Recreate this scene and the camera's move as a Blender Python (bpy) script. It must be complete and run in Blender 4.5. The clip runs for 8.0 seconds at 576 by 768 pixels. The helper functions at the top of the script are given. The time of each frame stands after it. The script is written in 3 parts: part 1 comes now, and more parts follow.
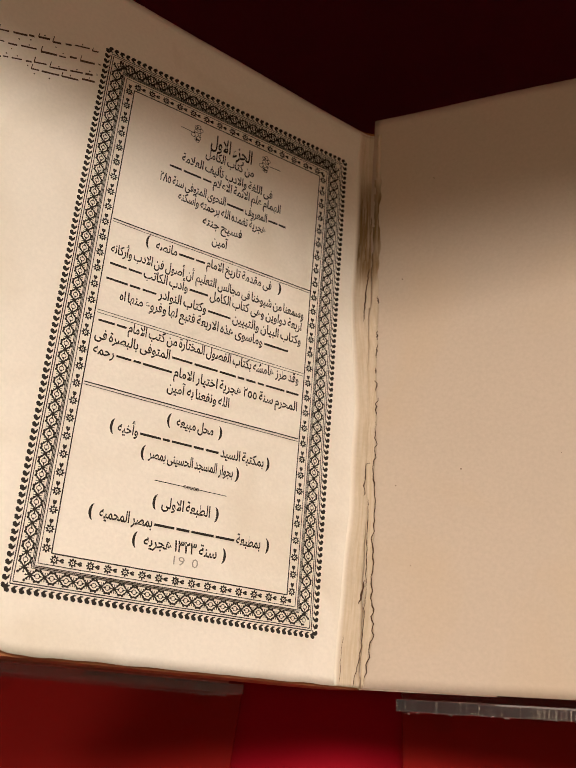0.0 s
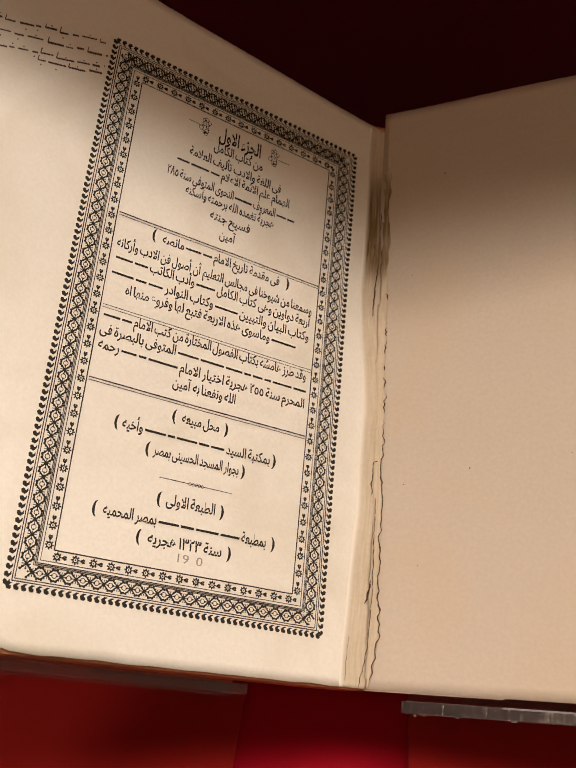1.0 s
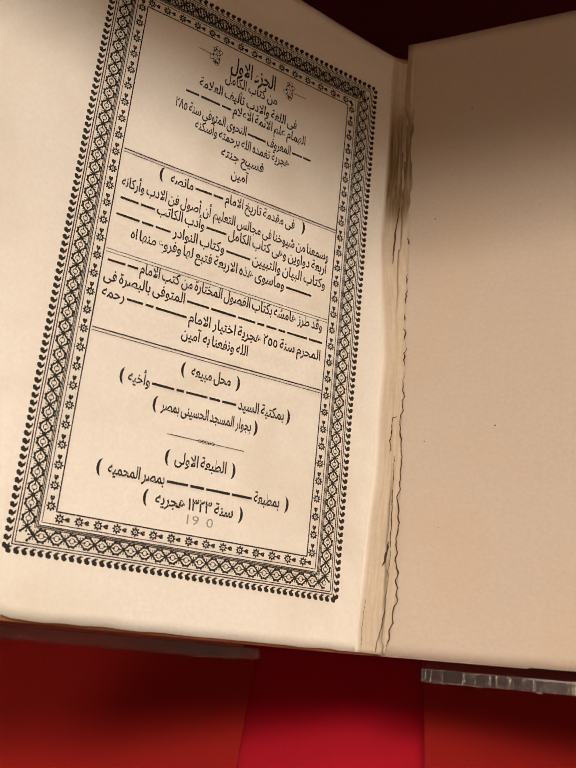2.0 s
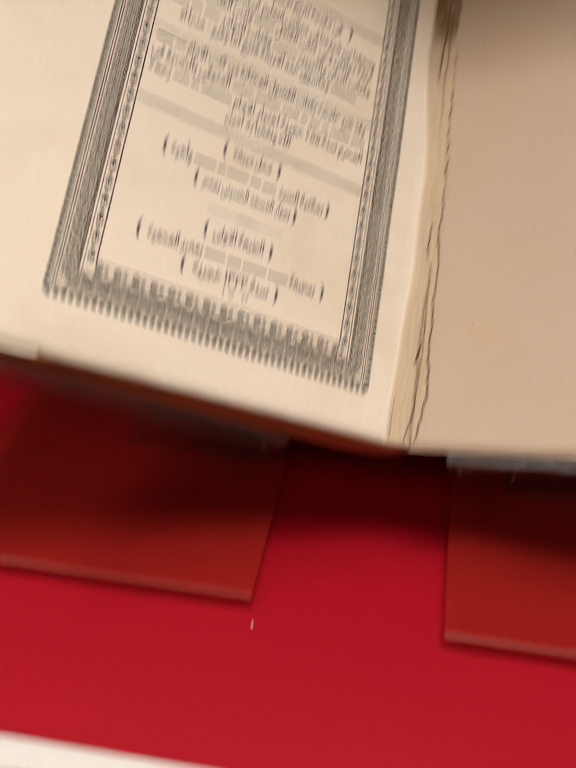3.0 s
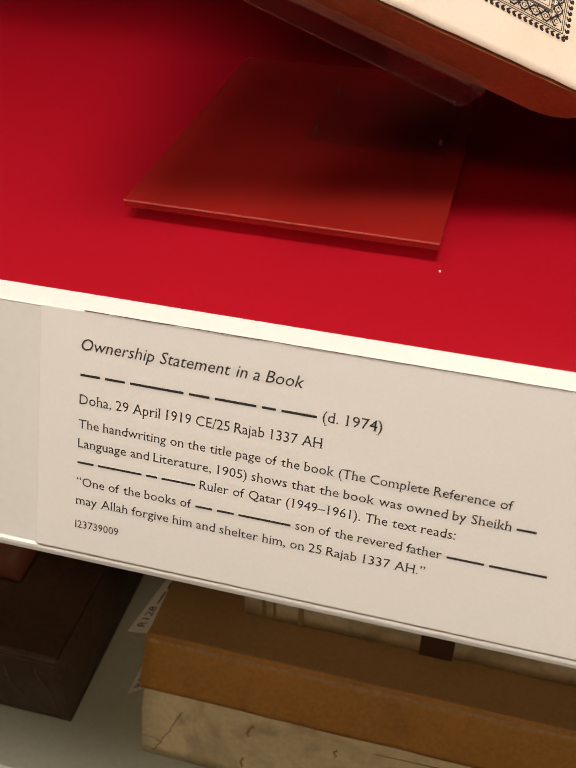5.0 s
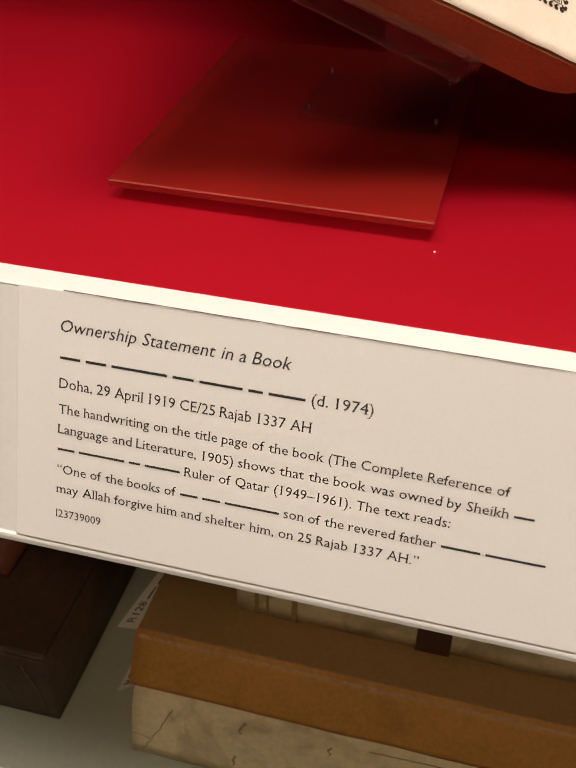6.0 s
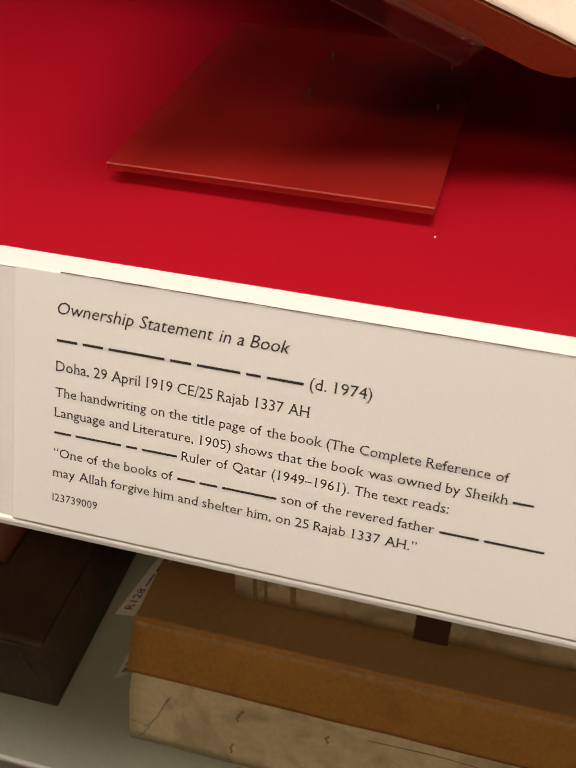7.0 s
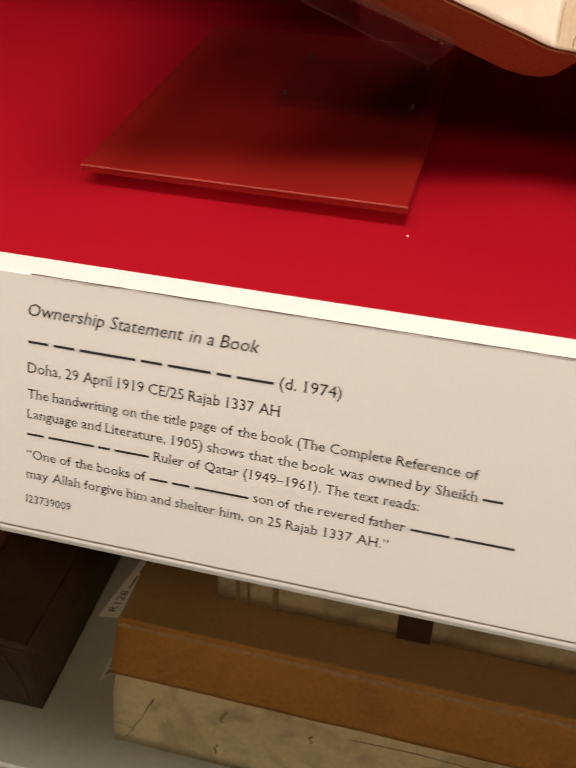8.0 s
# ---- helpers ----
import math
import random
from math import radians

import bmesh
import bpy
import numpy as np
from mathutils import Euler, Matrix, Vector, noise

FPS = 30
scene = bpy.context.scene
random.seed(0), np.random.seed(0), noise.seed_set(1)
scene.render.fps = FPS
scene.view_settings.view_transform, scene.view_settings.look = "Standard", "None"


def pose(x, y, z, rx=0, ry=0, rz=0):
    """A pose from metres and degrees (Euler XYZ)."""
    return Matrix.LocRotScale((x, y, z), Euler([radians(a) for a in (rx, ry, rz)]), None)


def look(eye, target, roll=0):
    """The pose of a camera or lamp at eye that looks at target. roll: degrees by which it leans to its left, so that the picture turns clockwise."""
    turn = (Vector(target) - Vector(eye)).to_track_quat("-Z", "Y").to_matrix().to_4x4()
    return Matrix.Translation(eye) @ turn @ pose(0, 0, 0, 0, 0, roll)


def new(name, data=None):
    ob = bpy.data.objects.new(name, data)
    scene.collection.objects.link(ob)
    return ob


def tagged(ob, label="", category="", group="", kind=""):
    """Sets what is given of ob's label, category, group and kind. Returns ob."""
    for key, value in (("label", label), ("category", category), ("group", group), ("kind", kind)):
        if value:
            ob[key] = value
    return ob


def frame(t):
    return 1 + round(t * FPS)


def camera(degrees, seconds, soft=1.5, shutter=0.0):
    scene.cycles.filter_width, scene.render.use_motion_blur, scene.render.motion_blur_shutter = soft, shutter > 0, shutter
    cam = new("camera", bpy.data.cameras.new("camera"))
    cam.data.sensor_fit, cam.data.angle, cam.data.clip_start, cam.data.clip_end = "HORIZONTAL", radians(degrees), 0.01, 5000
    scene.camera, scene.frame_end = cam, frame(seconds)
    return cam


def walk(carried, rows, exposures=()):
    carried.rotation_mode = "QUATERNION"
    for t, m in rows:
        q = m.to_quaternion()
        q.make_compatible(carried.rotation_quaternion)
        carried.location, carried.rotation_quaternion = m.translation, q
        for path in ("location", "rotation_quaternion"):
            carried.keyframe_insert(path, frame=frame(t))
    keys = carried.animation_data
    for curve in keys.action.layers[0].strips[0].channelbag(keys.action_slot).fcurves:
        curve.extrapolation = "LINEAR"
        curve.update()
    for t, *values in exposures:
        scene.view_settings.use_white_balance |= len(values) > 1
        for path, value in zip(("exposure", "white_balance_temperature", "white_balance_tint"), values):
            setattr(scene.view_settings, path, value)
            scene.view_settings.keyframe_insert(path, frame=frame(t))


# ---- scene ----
from collections import Counter

# ---------- camera and its walk ----------
cam = camera(33.5, 8.0, soft=1.1, shutter=0.65)
PATH = [
    (0.0, 0.1461, 0.0596, 0.3688, 60.61, -0.52, 4.97),
    (0.5, 0.1451, 0.0621, 0.3678, 60.58, -0.52, 5.13),
    (1.0, 0.1466, 0.0644, 0.3669, 60.31, -0.65, 5.68),
    (1.2, 0.1462, 0.0709, 0.3652, 58.98, -0.47, 5.90),
    (2.3, 0.1372, 0.0870, 0.3580, 56.14, -1.28, 5.92),
    (2.5, 0.1368, 0.0869, 0.3559, 55.61, -1.49, 5.95),
    (3.0, 0.1494, 0.0403, 0.2953, 56.01, -1.73, 9.56),
    (3.2, 0.1568, 0.0305, 0.2596, 54.51, -1.97, 11.30),
    (3.5, 0.1710, 0.0079, 0.2282, 54.51, -0.68, 11.44),
    (3.8, 0.1757, -0.0120, 0.2217, 53.61, 0.32, 11.27),
    (4.0, 0.1723, -0.0256, 0.2138, 53.68, 0.22, 11.69),
    (4.5, 0.1407, -0.0492, 0.2049, 53.10, -0.22, 14.64),
    (4.7, 0.1255, -0.0514, 0.2094, 52.10, -0.57, 14.92),
    (5.8, 0.1210, -0.0445, 0.1979, 52.25, -1.11, 14.36),
    (6.0, 0.1251, -0.0427, 0.1953, 52.04, -0.88, 14.61),
    (6.5, 0.1228, -0.0421, 0.1943, 51.91, -1.02, 14.88),
    (7.0, 0.1262, -0.0422, 0.1915, 51.58, -1.08, 14.88),
    (7.5, 0.1264, -0.0447, 0.1934, 51.68, -0.99, 15.15),
    (8.0, 0.1348, -0.0414, 0.1915, 51.72, -0.87, 14.36),
]
cam.data.dof.use_dof, cam.data.dof.focus_distance, cam.data.dof.aperture_fstop = True, 0.385, 30.0
walk(cam, [(t, pose(x, y, z, rx, ry, rz)) for t, x, y, z, rx, ry, rz in PATH], [(0.0, -0.12, 6150, 9), (2.5, -0.14, 6150, 9), (3.0, -0.24, 6150, 9), (3.5, -0.17, 6200, 10), (4.0, -0.14, 6200, 11), (4.7, 0.0, 6400, 11), (5.8, 0.06, 6450, 11), (8.0, 0.06, 6450, 11)])

# ---------- light ----------
world = bpy.data.worlds.new("gallery_air")
scene.world = world
world.use_nodes = True
world.node_tree.nodes["Background"].inputs[0].default_value = (0.95, 0.58, 0.34, 1)
world.node_tree.nodes["Background"].inputs[1].default_value = 0.04


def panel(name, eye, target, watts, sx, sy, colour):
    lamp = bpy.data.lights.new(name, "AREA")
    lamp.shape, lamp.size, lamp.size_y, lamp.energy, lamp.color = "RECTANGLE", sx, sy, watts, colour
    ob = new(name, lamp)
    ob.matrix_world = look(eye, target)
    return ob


panel("gallery_softbox", (0.36, 0.16, 1.72), (0.15, 0.24, 0.0), 70.0, 1.15, 0.60, (1.0, 0.89, 0.78))
panel("gallery_spotlight", (-0.70, 0.07, 1.72), (0.1, 0.3, 0.05), 17.0, 0.36, 0.30, (1.0, 0.89, 0.78))
# added fill from the front, brightens the label and the lower books
panel("front_fill_light", (0.2, -1.3, 1.7), (0.1, 0.2, -0.3), 11.0, 1.2, 0.5, (1.0, 0.76, 0.48))


# ---------- materials ----------
def mat(name, colour, rough=0.6, metal=0.0, spread=0.12, fine=900.0, broad=14.0, bump=0.0, spec=0.4, stain=None, stain_amount=0.0, stain_scale=30.0, random_piece=0.0):
    m = bpy.data.materials.new(name)
    m.use_nodes = True
    t = m.node_tree
    b = t.nodes["Principled BSDF"]
    co = t.nodes.new("ShaderNodeTexCoord")
    n1, n2 = t.nodes.new("ShaderNodeTexNoise"), t.nodes.new("ShaderNodeTexNoise")
    n1.inputs["Scale"].default_value, n1.inputs["Detail"].default_value = fine, 4
    n2.inputs["Scale"].default_value, n2.inputs["Detail"].default_value = broad, 5
    for n in (n1, n2):
        t.links.new(co.outputs["Object"], n.inputs["Vector"])
    add = t.nodes.new("ShaderNodeMath")
    add.operation = "ADD"
    t.links.new(n1.outputs["Fac"], add.inputs[0])
    t.links.new(n2.outputs["Fac"], add.inputs[1])
    mr = t.nodes.new("ShaderNodeMapRange")
    mr.inputs["From Min"].default_value, mr.inputs["From Max"].default_value = 0.65, 1.35
    mr.inputs["To Min"].default_value, mr.inputs["To Max"].default_value = 1 - spread, 1 + spread
    t.links.new(add.outputs[0], mr.inputs["Value"])
    mul = t.nodes.new("ShaderNodeVectorMath")
    mul.operation = "SCALE"
    mul.inputs[0].default_value = colour
    t.links.new(mr.outputs["Result"], mul.inputs["Scale"])
    last = mul.outputs["Vector"]
    if stain:
        n3 = t.nodes.new("ShaderNodeTexNoise")
        n3.inputs["Scale"].default_value, n3.inputs["Detail"].default_value, n3.inputs["Distortion"].default_value = stain_scale, 6, 1.2
        t.links.new(co.outputs["Object"], n3.inputs["Vector"])
        r3 = t.nodes.new("ShaderNodeMapRange")
        r3.inputs["From Min"].default_value, r3.inputs["From Max"].default_value = 0.5, 0.75
        r3.inputs["To Max"].default_value = stain_amount
        t.links.new(n3.outputs["Fac"], r3.inputs["Value"])
        mix = t.nodes.new("ShaderNodeMix")
        mix.data_type = "RGBA"
        t.links.new(r3.outputs["Result"], mix.inputs["Factor"])
        t.links.new(last, mix.inputs["A"])
        mix.inputs["B"].default_value = (*stain, 1)
        last = mix.outputs["Result"]
    t.links.new(last, b.inputs["Base Color"])
    b.inputs["Roughness"].default_value, b.inputs["Metallic"].default_value, b.inputs["Specular IOR Level"].default_value = rough, metal, spec
    if bump:
        bp = t.nodes.new("ShaderNodeBump")
        bp.inputs["Strength"].default_value, bp.inputs["Distance"].default_value = bump, 0.0006
        t.links.new(add.outputs[0], bp.inputs["Height"])
        t.links.new(bp.outputs["Normal"], b.inputs["Normal"])
    return m


def clear(name, colour, rough=0.03, haze=0.02, dust=(0.75, 0.70, 0.66), gloss=0.045, scratched=0.0):
    """Clear acrylic sheet: see-through, with a gloss that grows towards grazing views and a little surface haze."""
    m = bpy.data.materials.new(name)
    m.use_nodes = True
    t = m.node_tree
    t.nodes.remove(t.nodes["Principled BSDF"])
    out = t.nodes["Material Output"]
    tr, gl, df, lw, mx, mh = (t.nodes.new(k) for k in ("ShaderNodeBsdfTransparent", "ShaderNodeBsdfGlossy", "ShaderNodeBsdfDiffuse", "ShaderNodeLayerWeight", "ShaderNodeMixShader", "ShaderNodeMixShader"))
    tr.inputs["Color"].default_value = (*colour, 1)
    # dust is the haze colour; the foot plates carry painted shelf red here
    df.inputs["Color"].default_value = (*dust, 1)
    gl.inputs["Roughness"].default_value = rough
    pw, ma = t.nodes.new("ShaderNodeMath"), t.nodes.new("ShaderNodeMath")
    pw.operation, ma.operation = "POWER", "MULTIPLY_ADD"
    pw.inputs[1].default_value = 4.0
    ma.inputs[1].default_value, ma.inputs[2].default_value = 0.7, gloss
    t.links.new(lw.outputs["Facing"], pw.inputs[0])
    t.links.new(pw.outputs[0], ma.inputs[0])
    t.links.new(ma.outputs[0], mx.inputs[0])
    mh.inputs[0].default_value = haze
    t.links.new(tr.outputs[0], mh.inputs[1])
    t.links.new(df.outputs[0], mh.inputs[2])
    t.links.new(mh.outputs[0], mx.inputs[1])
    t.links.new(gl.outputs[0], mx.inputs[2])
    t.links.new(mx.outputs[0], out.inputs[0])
    if scratched:
        co, st, ns, bp = (t.nodes.new(k) for k in ("ShaderNodeTexCoord", "ShaderNodeVectorMath", "ShaderNodeTexNoise", "ShaderNodeBump"))
        st.operation = "MULTIPLY"
        st.inputs[1].default_value = (700, 60, 60)
        ns.inputs["Scale"].default_value, ns.inputs["Detail"].default_value = 1.0, 4
        bp.inputs["Strength"].default_value, bp.inputs["Distance"].default_value = scratched, 0.0004
        t.links.new(co.outputs["Object"], st.inputs[0])
        t.links.new(st.outputs[0], ns.inputs["Vector"])
        t.links.new(ns.outputs["Fac"], bp.inputs["Height"])
        t.links.new(bp.outputs["Normal"], gl.inputs["Normal"])
    return m


def hinge_paper():
    """Worn strip: fades into the page at its ragged edge, streaked along the gutter, with one brown glue stain. UV holds centimetres."""
    m = mat("worn_hinge_paper", (0.60, 0.47, 0.335), 0.85, spread=0.08, fine=500, broad=40, bump=0.4, spec=0.2)
    t = m.node_tree
    b = t.nodes["Principled BSDF"]
    base = b.inputs["Base Color"].links[0].from_socket
    uv, sep, sc, ns = (t.nodes.new(k) for k in ("ShaderNodeUVMap", "ShaderNodeSeparateXYZ", "ShaderNodeVectorMath", "ShaderNodeTexNoise"))
    t.links.new(uv.outputs[0], sep.inputs[0])
    sc.operation = "MULTIPLY"
    sc.inputs[1].default_value = (9.0, 0.5, 1.0)
    t.links.new(uv.outputs[0], sc.inputs[0])
    t.links.new(sc.outputs[0], ns.inputs["Vector"])
    ns.inputs["Scale"].default_value, ns.inputs["Detail"].default_value = 1.0, 6

    def ramp(socket, a, b, lo=0.0, hi=1.0):
        r = t.nodes.new("ShaderNodeMapRange")
        r.interpolation_type = "SMOOTHSTEP"
        for k, v in (("From Min", a), ("From Max", b), ("To Min", lo), ("To Max", hi)):
            r.inputs[k].default_value = v
        t.links.new(socket, r.inputs["Value"])
        return r.outputs["Result"]

    def times(p, q):
        n = t.nodes.new("ShaderNodeMath")
        n.operation = "MULTIPLY"
        t.links.new(p, n.inputs[0])
        t.links.new(q, n.inputs[1])
        return n.outputs[0]

    def blend(fac, p, colour):
        n = t.nodes.new("ShaderNodeMix")
        n.data_type = "RGBA"
        t.links.new(fac, n.inputs["Factor"])
        t.links.new(p, n.inputs["A"])
        n.inputs["B"].default_value = (*colour, 1)
        return n.outputs["Result"]

    streak = ramp(ns.outputs["Fac"], 0.38, 0.66)
    last = blend(times(streak, ramp(sep.outputs["X"], 0.05, 0.5, 0.0, 0.5)), base, (0.47, 0.34, 0.20))
    wash = times(times(ramp(sep.outputs["Y"], 18.2, 19.8), ramp(sep.outputs["Y"], 23.2, 25.4, 1.0, 0.0)), times(ramp(sep.outputs["X"], 0.05, 0.36), ramp(sep.outputs["X"], 1.04, 1.2, 1.0, 0.0)))
    last = blend(times(wash, ramp(ns.outputs["Fac"], 0.25, 0.62, 0.5, 1.0)), last, (0.20, 0.115, 0.045))
    last = blend(ramp(sep.outputs["X"], 0.0, 0.26, 0.95, 0.0), last, (0.82, 0.72, 0.59))
    t.links.new(last, b.inputs["Base Color"])
    return m


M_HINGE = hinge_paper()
M_PAPER = mat("old_paper", (0.84, 0.745, 0.62), 0.85, spread=0.05, fine=700, broad=9, bump=0.15, spec=0.2, stain=(0.62, 0.49, 0.32), stain_amount=0.35, stain_scale=16)
M_ENDPAPER = mat("tan_endpaper", (0.55, 0.432, 0.325), 0.85, spread=0.06, fine=600, broad=8, bump=0.12, spec=0.2, stain=(0.55, 0.39, 0.24), stain_amount=0.4, stain_scale=11)
M_VELLUM_CRACK = mat("brown_vellum_crack", (0.20, 0.12, 0.05), 0.9, spread=0.4, fine=500, broad=80, spec=0.1)
M_STAIN = mat("brown_glue_stain", (0.20, 0.115, 0.045), 0.85, spread=0.35, fine=400, broad=60, bump=0.3, spec=0.2)
M_EDGES = mat("page_edges", (0.36, 0.15, 0.06), 0.85, spread=0.2, fine=500, broad=30, bump=0.3, spec=0.2)
M_LEATHER = mat("red_brown_leather", (0.22, 0.07, 0.04), 0.5, spread=0.2, fine=700, broad=25, bump=0.4)
M_INK = mat("black_ink", (0.035, 0.028, 0.022), 0.8, spread=0.3, fine=900, broad=60, spec=0.1)
M_BROWN_INK = mat("brown_pen_ink", (0.10, 0.06, 0.035), 0.8, spread=0.3, fine=900, broad=60, spec=0.1)
M_PENCIL = mat("pencil_lead", (0.36, 0.31, 0.25), 0.7, spread=0.2, fine=900, broad=60)
M_CRACK = mat("dark_crack", (0.07, 0.035, 0.018), 0.9, spread=0.3, fine=600, broad=60, spec=0.1)
M_RED = mat("red_painted_board", (0.36, 0.002, 0.0115), 0.45, spread=0.05, fine=400, broad=6, bump=0.03, spec=0.35)
M_MAROON = mat("maroon_panel", (0.15, 0.012, 0.026), 0.6, spread=0.08, fine=300, broad=5)
M_RAIL = mat("cream_lacquered_metal", (0.725, 0.71, 0.67), 0.4, spread=0.03, fine=300, broad=10)
M_CARD = mat("matt_label_card", (0.775, 0.76, 0.72), 0.6, spread=0.025, fine=900, broad=8, bump=0.03)
M_PRINT = mat("label_print", (0.03, 0.025, 0.025), 0.6, spread=0.1)
M_ACRYLIC = clear("clear_acrylic", (0.95, 0.92, 0.90), 0.03, 0.006)
# red coming through from the shelf is put into this haze colour
M_FOOT = clear("dusty_acrylic_with_shelf_red", (0.95, 0.80, 0.77), 0.2, 0.42, (0.46, 0.024, 0.018))
# pink highlight of the front edge, painted as a hazy strip
M_FOOT_EDGE = clear("pink_edge_highlight", (0.9, 0.85, 0.82), 0.15, 0.38, (0.85, 0.25, 0.21))
# pale haze that stands in for glints on the ledges
M_GLINT = clear("acrylic_glint", (0.9, 0.88, 0.86), 0.1, 0.16)
M_SMOKED = clear("thin_clear_acrylic_sheet", (0.97, 0.94, 0.93), 0.08, 0.002, gloss=0.02)
M_EDGE_DIM = clear("clear_acrylic_edge", (0.94, 0.91, 0.89), 0.12, 0.05)
M_FROSTED = clear("sawn_acrylic_edge", (0.82, 0.78, 0.76), 0.16, 0.012, gloss=0.2, scratched=0.8)
M_STEEL = mat("small_steel_bolt", (0.22, 0.18, 0.17), 0.35, 1.0)
M_DUST = mat("white_dust", (0.8, 0.78, 0.74), 0.9)
M_DECK = mat("grey_green_deck", (0.38, 0.39, 0.31), 0.35, spread=0.08, fine=300, broad=7)
M_VELLUM = mat("stained_vellum", (0.86, 0.745, 0.48), 0.6, spread=0.14, fine=300, broad=22, bump=0.3, stain=(0.34, 0.23, 0.10), stain_amount=0.7, stain_scale=26)
M_TAN = mat("tan_leather", (0.56, 0.27, 0.06), 0.55, spread=0.18, fine=400, broad=18, bump=0.3, stain=(0.2, 0.10, 0.03), stain_amount=0.6, stain_scale=22)
M_BROWN_BOARD = mat("brown_paper_board", (0.35, 0.205, 0.08), 0.7, spread=0.15, fine=400, broad=15, bump=0.3)
M_BLACK_LEATHER = mat("blackened_leather", (0.075, 0.046, 0.028), 0.5, spread=0.35, fine=250, broad=30, bump=0.6, stain=(0.14, 0.08, 0.05), stain_amount=0.5, stain_scale=40)
M_WORN = mat("rubbed_tan_leather", (0.52, 0.31, 0.14), 0.6, spread=0.3, fine=400, broad=60, bump=0.3)
# colour of the highlights painted on the black book
M_BROWN_STREAK = mat("brown_highlight_on_leather", (0.15, 0.085, 0.05), 0.55, spread=0.35, fine=400, broad=60, bump=0.3)
M_VELLUM_STAIN = mat("pale_brown_vellum_stain", (0.42, 0.30, 0.13), 0.8, spread=0.4, fine=500, broad=80, spec=0.1)
M_STRAP = mat("dark_leather_strap", (0.10, 0.045, 0.025), 0.6, spread=0.2, fine=500, broad=40)
M_SLIP = mat("white_paper_slip", (0.70, 0.67, 0.58), 0.8, spread=0.05)
M_WALL = mat("grey_gallery_wall", (0.20, 0.18, 0.17), 0.9, spread=0.04, fine=60, broad=2)
M_FLOOR = mat("dark_gallery_floor", (0.10, 0.085, 0.075), 0.6, spread=0.1, fine=60, broad=2)


# ---------- building helpers ----------
def mesh_object(name, bm, material, parent=None, label="", smooth=False):
    bmesh.ops.recalc_face_normals(bm, faces=bm.faces[:])
    me = bpy.data.meshes.new(name)
    bm.to_mesh(me)
    bm.free()
    me.materials.append(material)
    if smooth:
        me.polygons.foreach_set("use_smooth", [True] * len(me.polygons))
    ob = new(name, me)
    if parent is not None:
        ob.parent = parent
    if label:
        tagged(ob, label)
    return ob


def part(name, bm, material, parent, label="", smooth=False):
    return mesh_object(name, bm, material, parent, label, smooth)


def thing(name, label, category, group="", kind=""):
    return tagged(new(name), label, category, group, kind)


def box(x0, x1, y0, y1, z0, z1, bevel=0.0, seg=2):
    bm = bmesh.new()
    bmesh.ops.create_cube(bm, size=1, matrix=Matrix.Translation(((x0 + x1) / 2, (y0 + y1) / 2, (z0 + z1) / 2)) @ Matrix.Diagonal((x1 - x0, y1 - y0, z1 - z0, 1)))
    if bevel:
        bmesh.ops.bevel(bm, geom=bm.edges[:], offset=bevel, segments=seg, affect="EDGES", profile=0.5)
    return bm


def mapped(bm, fn):
    for v in bm.verts:
        v.co = fn(*v.co)
    return bm


def prism(profile, a0, a1, axis="x", cuts=1):
    """A closed profile of (p, q) drawn along an axis from a0 to a1."""
    bm = bmesh.new()
    put = {"x": lambda a, p, q: (a, p, q), "y": lambda a, p, q: (p, a, q)}[axis]
    rings = [[bm.verts.new(put(a0 + (a1 - a0) * i / cuts, p, q)) for p, q in profile] for i in range(cuts + 1)]
    n = len(profile)
    for a, b in zip(rings, rings[1:]):
        for i in range(n):
            bm.faces.new((a[i], a[(i + 1) % n], b[(i + 1) % n], b[i]))
    bm.faces.new(rings[0])
    bm.faces.new(rings[-1])
    return bm


def sheet(fn, us, vs, thick):
    """A leaf over the grid us x vs: fn(u, v, h) gives places, h is height over the leaf."""
    bm = bmesh.new()
    top = [[bm.verts.new(fn(u, v, 0.0)) for v in vs] for u in us]
    low = [[bm.verts.new(fn(u, v, -thick)) for v in vs] for u in us]
    nu, nv = len(us), len(vs)
    for i in range(nu - 1):
        for j in range(nv - 1):
            bm.faces.new((top[i][j], top[i + 1][j], top[i + 1][j + 1], top[i][j + 1]))
            bm.faces.new((low[i][j], low[i][j + 1], low[i + 1][j + 1], low[i + 1][j]))
    for i in range(nu - 1):
        for j in (0, nv - 1):
            bm.faces.new((top[i][j], top[i + 1][j], low[i + 1][j], low[i][j]))
    for j in range(nv - 1):
        for i in (0, nu - 1):
            bm.faces.new((top[i][j], top[i][j + 1], low[i][j + 1], low[i][j]))
    return bm


def steps(a, b, n):
    return [a + (b - a) * i / n for i in range(n + 1)]


